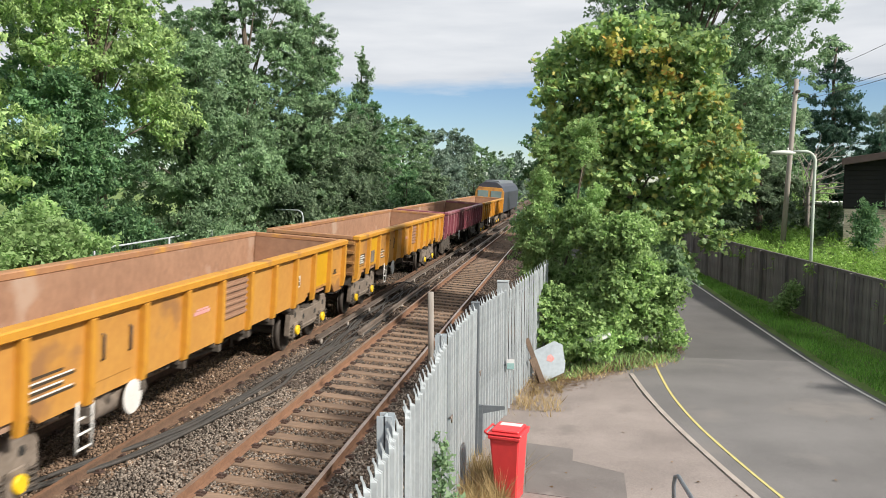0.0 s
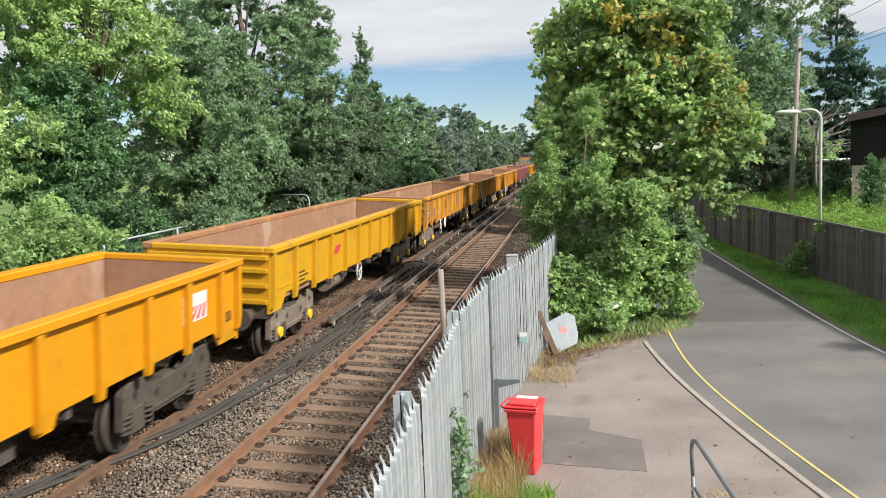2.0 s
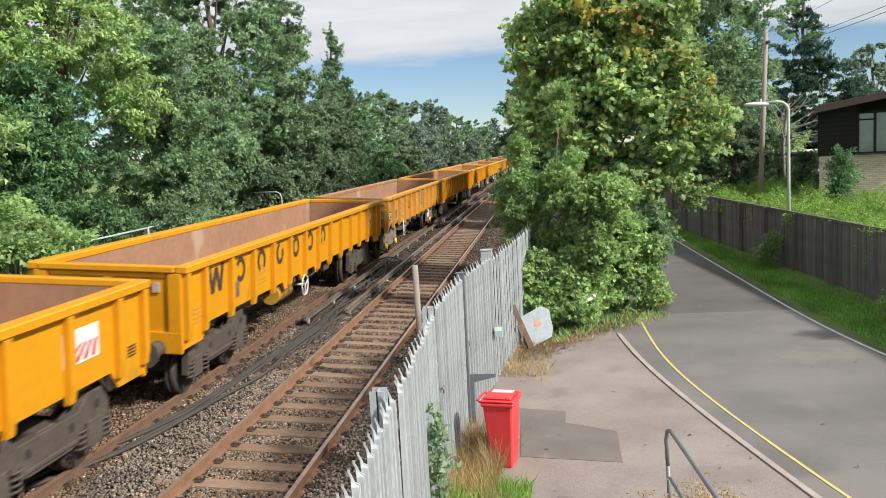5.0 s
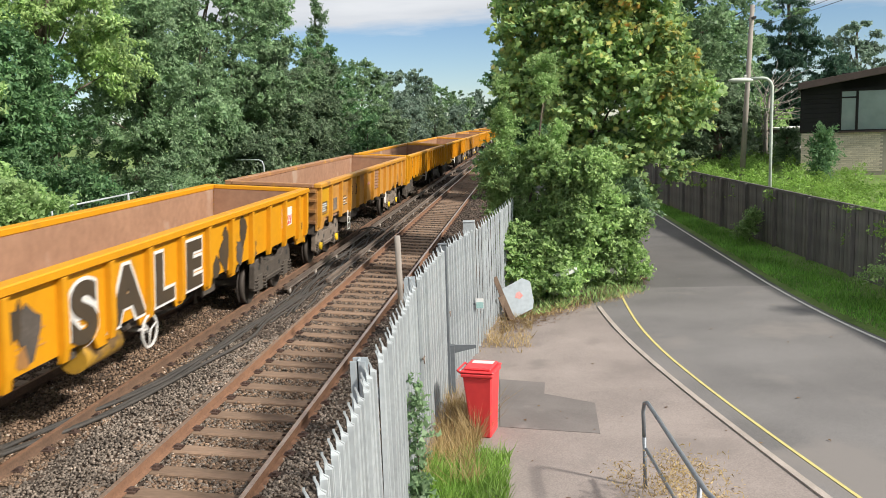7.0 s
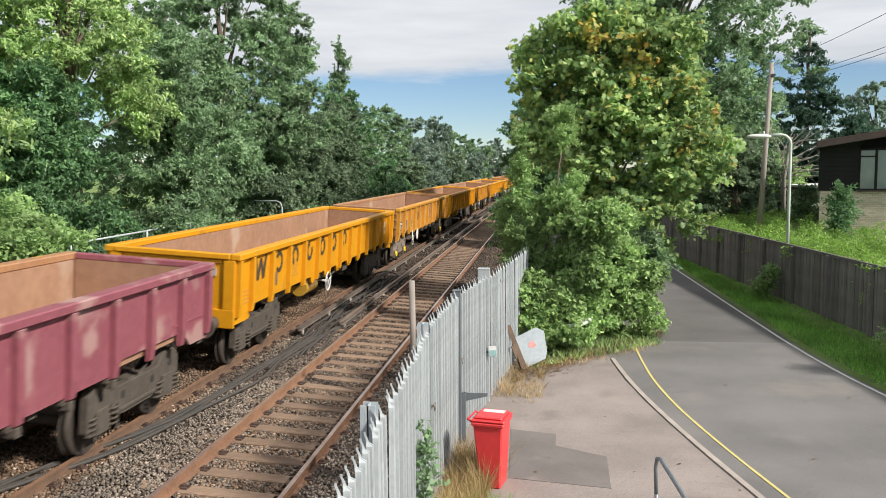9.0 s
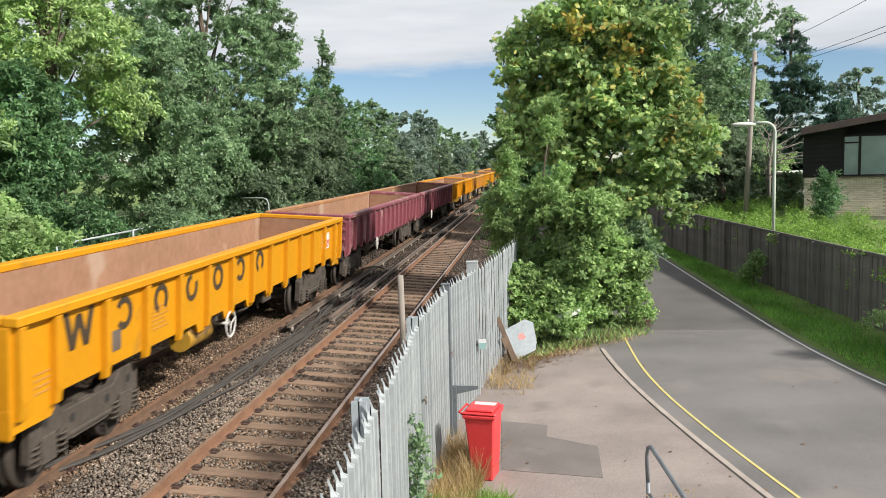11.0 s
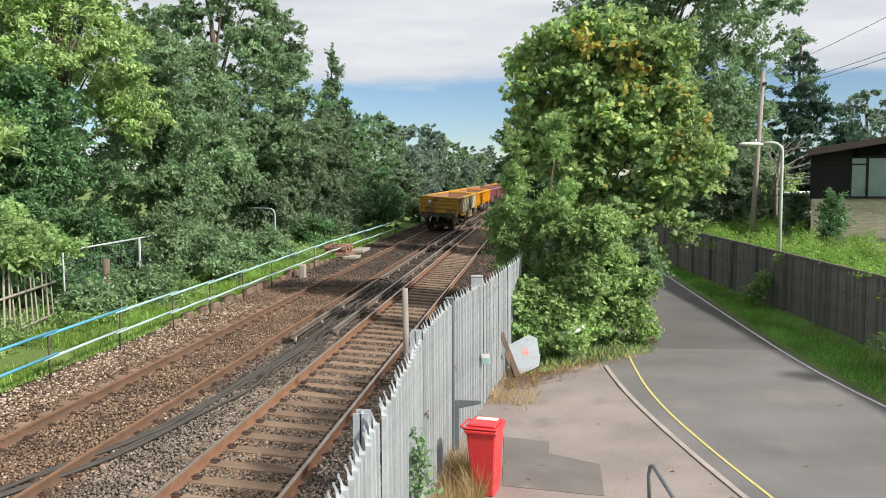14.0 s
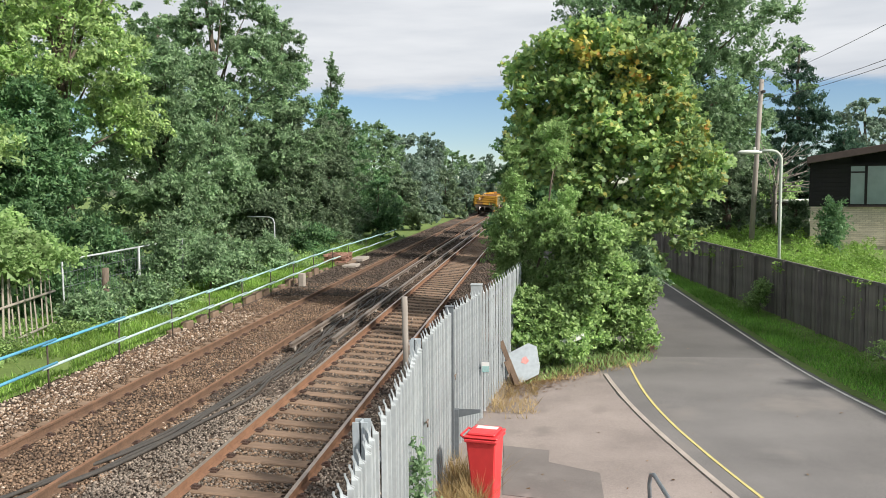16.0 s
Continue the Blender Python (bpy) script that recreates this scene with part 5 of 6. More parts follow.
bm_prism(bm, [(0.02, 0.46), (0.12, 0.42), (0.2, 0.5), (0.12, 0.6), (0.04, 0.56)], -0.0135, -0.0105)
part("smear", bm, M["sheet_red"], dump, "pinkish red paint smear")
board = thing("timber_board", "old brown boards propped beside the metal sheet", "board")
part("board", boxes((-0.05, 0.05, -0.02, 0.02, 0, 1.05)), M["timber"], board, m=pose(2.86, 17.78, TARMAC, 0, -20, 10))
part("board", boxes((-0.08, 0.08, -0.015, 0.015, 0, 0.62)), M["timber"], board, m=pose(2.84, 17.86, TARMAC, 6, -24, 24))
chan = thing("white_channel", "white metal channel caught in the bush", "metal channel", pose(4.05, 19.4, 0.35, 0, -18, 10))
part("channel", boxes((-0.35, 0.35, -0.06, 0.06, 0, 0.12)), M["white_plastic"], chan, "", 0.01)

# ---------- wooden fence ----------
wf = thing("board_fence", "tall weathered grey-brown close-board wooden fence", "fence", kind="structure")
BOARD = mesh_of("board", boxes((-0.011, 0.011, -0.062, 0.062, 0, 1.72)), M["fence_wood"])
line = smooth_line(FENCE_R, 0.118)
r = random.Random(5)
for i, (x, y) in enumerate(line):
    if y < 13 or y > 50:
        continue
    turn = math.degrees(math.atan2(-(poly_at(FENCE_R, y + 1) - poly_at(FENCE_R, y - 1)), 2))
    part("board", BOARD, None, wf, m=pose(x + (0.012 if i % 2 else 0), y, TARMAC + 0.14 + r.uniform(-0.015, 0.015), 0, r.uniform(-0.5, 0.5), turn))
    if i % 21 == 0:
        part("post", cached("wpost", lambda: mesh_of("post", boxes((-0.05, 0.05, -0.05, 0.05, 0, 1.8)), M["fence_wood"])), None, wf, m=pose(x - 0.07, y, TARMAC + 0.1, 0, 0, turn))
strip("fence_cap", [p for p in line if 13 <= p[1] <= 50][::4], 0.07, TARMAC + 1.9, 0.03, M["fence_wood"], "wooden capping strip on the fence", "fence cap")

# ---------- lamp and poles ----------
lamp = thing("street_lamp", "slim grey-green street lamp with a curved arm", "street lamp", pose(11.2, 28.35, 0.7))
arc = [(-0.32 + 0.32 * math.cos(k * math.pi / 12), 0, 4.02 + 0.32 * math.sin(k * math.pi / 12)) for k in range(7)]
part("column", tubes(0.05, [(0, 0, 0), (0, 0, 2.2), (0, 0, 4.02), *arc[1:], (-0.7, 0, 4.33)], seg=12), M["lamp_paint"], lamp)
bm = bmesh.new()
for k, (x, ry, rz) in enumerate(((-0.62, 0.05, 0.04), (-0.8, 0.11, 0.075), (-1.05, 0.13, 0.08), (-1.3, 0.09, 0.06), (-1.38, 0.03, 0.02))):
    ringv = [bm.verts.new((x, math.cos(j * math.tau / 12) * ry, 4.3 + math.sin(j * math.tau / 12) * rz)) for j in range(12)]
    if k:
        for j in range(12):
            bm.faces.new((prev[j], prev[(j + 1) % 12], ringv[(j + 1) % 12], ringv[j])).smooth = True
    else:
        bm.faces.new(ringv)
    prev = ringv
bm.faces.new(prev[::-1])
part("lantern", bm, M["lamp_head"], lamp, "pale grey lantern head")
part("sensor", tubes(0.035, [(-0.85, 0, 4.37), (-0.85, 0, 4.46)]), M["lamp_head"], lamp, "small light sensor")

tp = thing("telegraph_pole", "tall weathered wooden telegraph pole leaning slightly", "pole")
part("pole", (lambda bm: (bm_tube(bm, [(12.45, 37.1, 0.5), (12.6, 37.05, 4.5), (12.76, 37.0, 8.35)], 0.12, 12, True, 0.09), bm)[1])(bmesh.new()), M["pole_wood"], tp)
part("crossarm", boxes((12.7, 12.82, 36.6, 37.4, 7.75, 7.85)), M["iron_dark"], tp)
for z0, z1 in ((8.2, 7.7), (7.55, 6.7), (7.42, 6.55)):
    a_, b_ = Vector((12.76, 37, z0)), Vector((9.4, 0, z1))
    w = thing("overhead_wire", "thin dark overhead telephone wire", "wire")
    part("wire", tubes(0.0075, [a_.lerp(b_, s / 10) - Vector((0, 0, 0.35 * math.sin(math.pi * s / 10))) for s in range(11)], seg=5), M["cable"], w)

# ---------- house ----------
HX, HY, HG = 0.0, 0.0, 1.1
house = thing("house", "low house of pale brick with dark cladding and sloping roof", "house", pose(14.5, 36.0, 0, 0, 0, -17.5))
part("wall", boxes((HX + 0.05, HX + 12, HY + 0.05, HY + 7, HG - 0.4, 3.0)), M["mortar"], house, "pale brick wall")
part("cladding", boxes((HX, HX + 1.5, HY, HY + 7, 3.0, 4.75), (HX + 1.5, HX + 3.6, HY, HY + 0.2, 3.0, 3.06), (HX + 1.5, HX + 3.6, HY, HY + 0.2, 4.62, 5.35), (HX + 3.6, HX + 12, HY, HY + 7, 3.0, 5.4), (HX + 1.5, HX + 3.6, HY + 2.5, HY + 7, 3.0, 5.0)), M["cladding"], house, "dark stained boarding", 0.004)
for k in range(9):
    part("cladding_board", cached("cb", lambda: mesh_of("cladding_board", boxes((HX - 0.012, HX + 1.49, HY - 0.02, HY, 0, 0.17)), M["cladding"], 0.004)), None, house, m=pose(0, 0, 3.04 + k * 0.19))
bm = bmesh.new()
bm_prism(bm, [(HX, 4.6), (HX + 12, 5.3), (HX + 12, 6.72), (HX, 4.77)], HY, HY + 0.14)
part("gable", bm, M["cladding"], house, "dark boarding under the roof slope")
bm = bmesh.new()
bm_prism(bm, [(HX - 0.12, 4.74), (HX + 12, 6.7), (HX + 12, 6.95), (HX - 0.12, 5.02)], HY - 0.6, HY + 7.6)
part("roof", bm, M["fascia"], house, "dark brown sloping roof with a deep fascia", 0.01)
win = part("window", boxes((HX + 1.45, HX + 1.52, HY - 0.05, HY + 0.08, 3.04, 4.66), (HX + 2.03, HX + 2.13, HY - 0.05, HY + 0.08, 3.04, 4.66), (HX + 3.55, HX + 3.63, HY - 0.05, HY + 0.08, 3.04, 4.75), (HX + 1.45, HX + 3.63, HY - 0.05, HY + 0.08, 3.02, 3.09), (HX + 1.45, HX + 3.63, HY - 0.05, HY + 0.08, 4.62, 4.7), (HX + 1.5, HX + 2.05, HY - 0.05, HY + 0.08, 4.35, 4.41)), M["cladding"], house, "dark framed window", 0.004)
part("pane", boxes((HX + 1.52, HX + 2.03, HY - 0.01, HY + 0.01, 3.09, 4.62)), M["glass"], win, "greenish grey glass")
part("pane", boxes((HX + 2.13, HX + 3.55, HY - 0.01, HY + 0.01, 3.09, 4.62)), M["glass"], win, "greenish grey glass")
part("sill", boxes((HX + 1.4, HX + 3.7, HY - 0.09, HY + 0.02, 2.98, 3.03)), M["fascia"], win)
BR = mesh_of("brick", boxes((0, 0.205, -0.012, 0.05, 0, 0.063)), M["brick_pale"])
r = random.Random(2)
for c in range(21):
    for k in range(14):
        x = HX + 0.06 + k * 0.215 - (0.1 if c % 2 else 0)
        part("brick", BR, None, house, m=pose(max(x, HX + 0.05), HY + 0.045 + r.uniform(-0.003, 0.003), 2.98 - (c + 1) * 0.075))
garage = thing("garage", "white garage with a dark red door edge behind the plants", "garage", pose(1.0, 0, 0))
part("wall", boxes((15.6, 19.5, 45.0, 50, 0.6, 3.0)), M["white_plastic"], garage)
part("door", boxes((15.62, 16.4, 44.96, 45.0, 0.9, 2.6)), M["white_mark"], garage, "white panelled door")
part("door_frame", boxes((16.45, 16.62, 44.94, 45.02, 0.9, 2.6)), M["red_mark"], garage, "dark red frame")
part("roof", boxes((15.4, 19.7, 44.7, 50.2, 2.7, 2.9)), M["fascia"], garage)

# ---------- far side of the line ----------
fr = thing("pipe_railing", "two-bar railing of blue and pale green plastic pipe on thin posts", "railing", kind="structure")
RX = [(-6.48, 12.4), (-6.54, 15.6), (-6.53, 18.45), (-6.49, 21.3), (-6.43, 23.7), (-6.43, 26.6), (-6.45, 29.6), (-6.5, 32.6), (-6.55, 36), (-6.6, 39.6), (-6.55, 43), (-6.45, 47), (-6.4, 51), (-6.3, 56)]
for i, (x, y) in enumerate(RX):
    part("post", cached("rpost", lambda: mesh_of("post", tubes(0.019, [(0, 0, -0.2), (0, 0, 1.0)]), M["iron_dark"])), None, fr, m=pose(x, y, 0, 0, (i * 37 % 5) - 2, 0))
    if i + 1 < len(RX):
        x2, y2 = RX[i + 1]
        for z, near, farm in ((0.95, "pipe_blue", "pipe_teal"), (0.47, "pipe_blue", "pipe_pale")):
            mname = near if (i < 2 if z > 0.5 else i < 1) else farm
            part("pipe", tubes(0.032, [(x + 0.04, y - 0.25, z - 0.02), (x2 + 0.04, y2 + 0.25, z + 0.02)]), M[mname], fr)
kerbs = thing("platform_edging", "broken row of dark old edging blocks beside the track", "edging", kind="structure")
r = random.Random(9)
for i in range(18):
    y = 21.6 + i * 1.0
    part("stone", boxes((-6.86, -6.66 + r.uniform(-0.03, 0.03), y, y + r.uniform(0.45, 0.9), -0.15, r.uniform(0.08, 0.3))), M["timber"], kerbs, "", 0.03)
cst = thing("concrete_post", "short broken concrete post beside the railing", "post")
part("post", boxes((-6.3, -6.05, 32.6, 32.9, -0.1, 0.5)), M["concrete"], cst, "", 0.03)
pal = thing("brick_stack", "loose stack of reddish bricks on a pallet", "brick stack")
BRK = mesh_of("brick", boxes((0, 0.215, 0, 0.1, 0, 0.065)), M["brick_red"], 0.004)
for i in range(90):
    c, k = i // 15, i % 15
    part("brick", BRK, None, pal, m=pose(-7.4 + (k % 5) * 0.24 + r.uniform(-0.03, 0.03), 41.0 + (k // 5) * 0.6 + r.uniform(-0.1, 0.1), 0.15 + c * 0.07, 0, 0, r.uniform(-12, 12)))
part("pallet", boxes((-7.5, -6.1, 40.8, 42.6, 0.02, 0.14)), M["timber"], pal)
slab = thing("concrete_slab", "pale concrete slabs lying by the railing", "slab")
part("slab", boxes((-6.3, -5.6, 40.3, 41.4, -0.06, 0.08)), M["concrete"], slab, "", 0.02)
part("slab", boxes((-6.6, -5.9, 43.4, 45.2, -0.04, 0.12)), M["concrete"], slab, "", 0.02)

of = thing("old_palisade", "old leaning wooden palisade fence under ivy", "fence")
OLDP = mesh_of("pale", boxes((-0.01, 0.01, -0.035, 0.035, 0, 2.25)), M["old_wood"], 0.004)
r = random.Random(6)
for i in range(24):
    f_ = i / 23
    part("pale", OLDP, None, of, m=pose(-8.1 - f_ * 1.5, 13.2 + f_ * 7.6, 0.1, r.uniform(-2.5, 2.5), r.uniform(-3, 3), 10 + r.uniform(-10, 10)))
for z in (0.45, 1.3):
    part("rail", tubes(0.035, [(-8.05, 13.1, z), (-9.58, 20.9, z)]), M["old_wood"], of)
hf = thing("mesh_fence", "grey wire mesh fence panels with tubular frames", "fence")
for a_, b_ in (((-9.75, 21.6), (-9.95, 26.4)), ((-9.95, 26.5), (-10.2, 30.5))):
    part("frame", tubes(0.03, [(*a_, 0.1), (*a_, 2.05), (*b_, 2.05), (*b_, 0.1)]), M["galv"], hf)
    bm = bmesh.new()
    A_, B_ = Vector((*a_, 0)), Vector((*b_, 0))
    for k in range(1, 24):
        bm_tube(bm, [A_.lerp(B_, k / 24) + Vector((0, 0, 0.15)), A_.lerp(B_, k / 24) + Vector((0, 0, 2.03))], 0.004, 3, False)
    for z in (0.5, 0.9, 1.3, 1.7):
        bm_tube(bm, [A_ + Vector((0, 0, z)), B_ + Vector((0, 0, z))], 0.008, 4, False)
    part("mesh", bm, M["galv_dark"], hf)
stump = thing("ivy_post", "old ivy-wrapped wooden post", "post")
part("post", tubes(0.11, [(-9.85, 24.0, 0), (-9.8, 24.0, 1.6)], seg=9), M["bark"], stump)
hoop = thing("steel_hoop", "bent pale steel tube hoop among the bushes", "hoop")
part("tube", tubes(0.035, [(-9.6, 40, 0), (-9.6, 40, 2.2), (-9.7, 40.1, 2.4), (-9.9, 40.2, 2.48), (-11.2, 40.6, 2.5)]), M["galv"], hoop)

# cables between the tracks
r = random.Random(12)
RUN = [(-4.6, 6.5), (-3.75, 9.85), (-3.2, 11.6), (-2.86, 13.1), (-2.7, 15.0), (-2.62, 16.8), (-2.3, 18.6), (-2.14, 19.8), (-2.05, 21.5), (-2.0, 24)]
for k in range(4):
    c = thing("cable", "thick black power cable lying on the ballast", "cable", group="cables between the tracks")
    off = (k - 1.5) * 0.085
    pts = []
    for i in range(60):
        f_ = i / 59 * (len(RUN) - 1)
        j = min(int(f_), len(RUN) - 2)
        x = RUN[j][0] + (RUN[j + 1][0] - RUN[j][0]) * (f_ - j)
        y = RUN[j][1] + (RUN[j + 1][1] - RUN[j][1]) * (f_ - j)
        wob = 0.16 * noise.noise(Vector((y * 0.5, k * 3.1, 0)))
        split = -0.32 * math.exp(-((y - 15.2) / 1.5) ** 2) if k == 3 else 0.0
        x += off + wob - split
        if k < 2 and y > 18:
            x -= (y - 18) * 0.1
        pts.append((x, y, lie(x, y) + 0.035 + 0.02 * (k % 2)))
    part("cable", tubes(0.031, pts, seg=8), M["cable"], c)
for k in range(7):
    c = thing("cable", "slack black cable snaking between the tracks", "cable", group="cables between the tracks")
    pts = []
    for i in range(46):
        y = 15.5 + 0.4 * k + i * (0.27 + 0.01 * k)
        x = -2.55 + 0.14 * k - 0.03 * (y - 15.5) + 0.3 * noise.noise(Vector((y * 0.35, k * 2.3, 7)))
        pts.append((x, y, lie(x, y) + 0.04 + 0.015 * (k % 3)))
    part("cable", tubes(0.022, pts, seg=6), M["cable"], c)
hp = thing("cable", "looped black cable humped over the ballast", "cable", group="cables between the tracks")
part("cable", tubes(0.03, [(-2.75 - 0.5 * math.cos(k / 10 * math.pi), 31.2 + 0.15 * k / 10, lie(-2.7, 31) + 0.03 + 0.22 * math.sin(k / 10 * math.pi)) for k in range(11)], seg=7), M["cable"], hp)

# ---------- trees and bushes ----------
ASH = "tall ash tree with light green feathery leaves"
for x, y, z, h0, h1, rad, n, mat, lab, cnt, sz, seed in (
    (-15.0, 20, 0.5, 4.6, 15, 4.4, 16, "leaf_ash", ASH, 44000, 0.125, 1),
    (-14.5, 30, 0.5, 5.5, 17.5, 4.3, 16, "leaf_ash", ASH, 42000, 0.13, 2),
    (-14.2, 27, 0.4, 1.6, 7.0, 3.0, 12, "leaf_dark", "dark green broadleaf tree at the edge of the line", 28000, 0.12, 3),
    (-13.6, 36, 0.4, 2.2, 9.0, 3.4, 14, "leaf_mid", "dense dark green hazel beside the railing", 32000, 0.125, 4),
    (-14.2, 46, 0.5, 2.5, 17.0, 5.0, 18, "leaf_mid", "tall ivy-clad ash beside the line", 46000, 0.155, 5),
    (-11.6, 48, 0.3, 1.0, 7.5, 3.4, 12, "leaf_grey", "grey-green willow leaning over the railing", 26000, 0.13, 6),
    (-11.2, 57, 0.3, 1.0, 8.0, 3.6, 12, "leaf_grey", "grey-green sallow bush by the track", 20000, 0.15, 7),
    (-12.5, 66, 0.3, 1.0, 9.2, 4.0, 12, "leaf_dark", "dark thorn tree beside the track", 18000, 0.17, 9),
    (-12.0, 78, 0.3, 1.0, 8.8, 4.4, 12, "leaf_mid", "rounded tree beside the track", 16000, 0.19, 10),
    (-11.5, 91, 0.3, 1.0, 8.8, 4.6, 12, "leaf_hazed", "rounded tree beside the track", 15000, 0.2, 11),
    (-10.5, 106, 0.3, 1.0, 8.6, 5.0, 12, "leaf_hazed", "rounded tree beside the track", 14000, 0.22, 12),
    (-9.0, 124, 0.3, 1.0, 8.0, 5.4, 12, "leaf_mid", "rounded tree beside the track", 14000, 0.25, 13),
    (-6.5, 145, 0.3, 1.0, 7.4, 6.0, 12, "leaf_hazed", "rounded tree beside the track", 14000, 0.28, 14),
    (-12.6, 52, 0.3, 3.0, 13.2, 2.9, 16, "leaf_mid", "tall open ash with wispy outer twigs", 26000, 0.14, 19),
    (-13.4, 42, 0.4, 1.5, 9.0, 2.6, 12, "leaf_mid", "leafy ash regrowth in front of the taller trunks", 20000, 0.13, 20),
    (-20, 24, 0.8, 2.0, 15, 5.5, 14, "leaf_mid", "broad tree deeper in the wood", 12000, 0.22, 15),
    (-21, 36, 0.8, 2.0, 17, 6.0, 14, "leaf_dark", "broad tree deeper in the wood", 12000, 0.24, 16),
    (-22, 52, 0.8, 2.0, 14, 6.5, 14, "leaf_mid", "broad tree deeper in the wood", 10000, 0.26, 17),
    (-16.5, 12.5, 0.6, 4.5, 14, 4.6, 14, "leaf_ash", ASH, 14000, 0.16, 18),
):
    tree("tree", lab, x, y, z, crown_blobs(n, h0, h1, rad, seed), cnt, sz, mat, r=0.12 + h1 * 0.006)

tree("tree", "slender pointed young tree standing above its neighbours", -13.9, 70, 0.5,
     [(0.25 * math.sin(k * 2), 0, 5 + k * 1.05, 1.75 * (1 - k / 9.5), 1.5 * (1 - k / 9.5), 0.85) for k in range(9)], 14000, 0.15, "leaf_mid", 0.14, droop=-0.3)

# the under-storey along the far side of the line
for x, y, h, rad, mat, lab, cnt, sz, seed in (
    (-11.2, 33.0, 2.8, 1.5, "leaf_mid", "tangled green shrub behind the pipe railing", 6000, 0.12, 51),
    (-10.6, 41.5, 3.4, 1.9, "leaf_grey", "grey-green bramble thicket behind the railing", 8000, 0.13, 52),
    (-9.8, 52.0, 4.0, 2.2, "leaf_grey", "sallow thicket reaching down to the ground", 8000, 0.15, 53),
    (-8.5, 61.0, 4.2, 2.4, "leaf_dark", "dark thorn thicket close to the ballast", 7000, 0.17, 54),
    (-8.3, 71.0, 4.4, 2.6, "leaf_grey", "grey-green thicket close to the ballast", 7000, 0.18, 55),
    (-8.0, 83.0, 4.8, 3.0, "leaf_hazed", "thicket crowding the curve of the line", 6500, 0.2, 56),
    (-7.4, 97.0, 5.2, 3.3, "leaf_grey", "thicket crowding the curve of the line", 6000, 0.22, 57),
    (-6.3, 113.0, 5.5, 3.6, "leaf_hazed", "thicket crowding the curve of the line", 6000, 0.25, 58),
    (-11.6, 18.0, 2.6, 1.6, "leaf_dark", "dark nettles and elder behind the old palisade", 8000, 0.11, 61),
    (-11.4, 22.5, 2.4, 1.6, "leaf_dark", "dark elder thicket behind the mesh fence", 8000, 0.11, 62),
    (-11.8, 27.0, 2.4, 1.7, "leaf_dark", "dark bramble thicket behind the mesh fence", 8000, 0.11, 63),
    (-10.6, 31.2, 2.0, 1.3, "leaf_mid", "brambles climbing the end of the mesh fence", 6000, 0.1, 64),
    (-9.0, 21.6, 0.8, 0.8, "leaf_mid", "low nettles in front of the mesh fence", 4000, 0.09, 65),
    (-8.9, 24.6, 0.8, 0.8, "leaf_mid", "low nettles in front of the mesh fence", 4000, 0.09, 66),
    (-9.6, 34.5, 1.3, 1.1, "leaf_mid", "green bramble mound behind the railing", 5000, 0.1, 67),
    (-9.2, 37.8, 1.3, 1.1, "leaf_mid", "bramble mound behind the railing", 5000, 0.1, 68),
    (-8.9, 44.5, 1.6, 1.2, "leaf_dark", "dark bramble mound behind the railing", 5000, 0.11, 69),
):
    tree("bush", lab, x, y, 0.1, crown_blobs(9, 0.3, h, rad, seed), cnt, sz, mat, r=0.08, category="bush")

# the maple over the lane with its under-storey
maple = tree("maple_tree", "maple tree turning yellow at the tips beside the lane", 4.9, 25.5, TARMAC,
             [(-0.7, 0, 8.2, 0.9, 1.1, 1.0), (0.6, 0.2, 8.3, 1.0, 1.1, 0.95), (1.6, 0, 7.7, 1.0, 1.2, 1.1), (-1.6, 0, 7.2, 0.9, 1.1, 0.9), (-1.2, 0.2, 6.0, 1.1, 1.2, 1.1), (0.2, -0.4, 6.7, 1.3, 1.2, 1.3), (2.3, 0, 6.4, 1.1, 1.2, 1.0),
              (3.0, -0.2, 5.3, 0.85, 1.0, 0.75), (1.3, -0.6, 5.2, 1.4, 1.2, 1.3), (2.7, -0.4, 4.1, 0.85, 1.0, 0.75), (-0.2, -0.4, 4.6, 1.4, 1.2, 1.4), (1.9, -0.7, 3.2, 1.1, 1.0, 1.0), (0.3, -0.4, 3.0, 1.5, 1.2, 1.4)],
             27000, 0.124, "leaf_maple", 0.16, slim=0.75, spread=0.2, clump=16, lobed=True, inner=0.35)
part("turning_leaves", leaves("turning_leaves", [(1.2, -1.1, 7.0, 0.35, 0.3, 0.7), (0.9, -1.2, 7.8, 0.3, 0.3, 0.4), (2.2, -0.9, 6.6, 0.4, 0.3, 0.5), (2.9, -0.9, 5.6, 0.45, 0.3, 0.35), (2.3, -1.3, 4.9, 0.5, 0.3, 0.4), (-0.3, -1.1, 7.9, 0.3, 0.3, 0.5)],
     420, 0.11, M["leaf_turning"], clump=8, spread=0.16, lobed=True), None, maple, "yellow and orange turning leaves")
tree("bush", "dense bright green shrub spilling over the yard", 4.1, 20.6, TARMAC,
     [(0, 0, 1.2, 1.1, 1.0, 1.2), (-0.9, -0.6, 0.9, 0.8, 0.8, 0.9), (0.9, 0.6, 1.3, 1.0, 1.0, 1.3), (0.2, 0.3, 2.3, 1.0, 1.0, 0.9), (1.3, 1.1, 0.9, 0.75, 0.8, 0.9), (-0.2, -0.8, 0.6, 0.9, 0.6, 0.6), (0.5, 0.2, 3.0, 0.8, 0.8, 0.7)],
     52000, 0.066, "leaf_bush", 0.07, category="bush", slim=0.75, spread=0.1, clump=16)
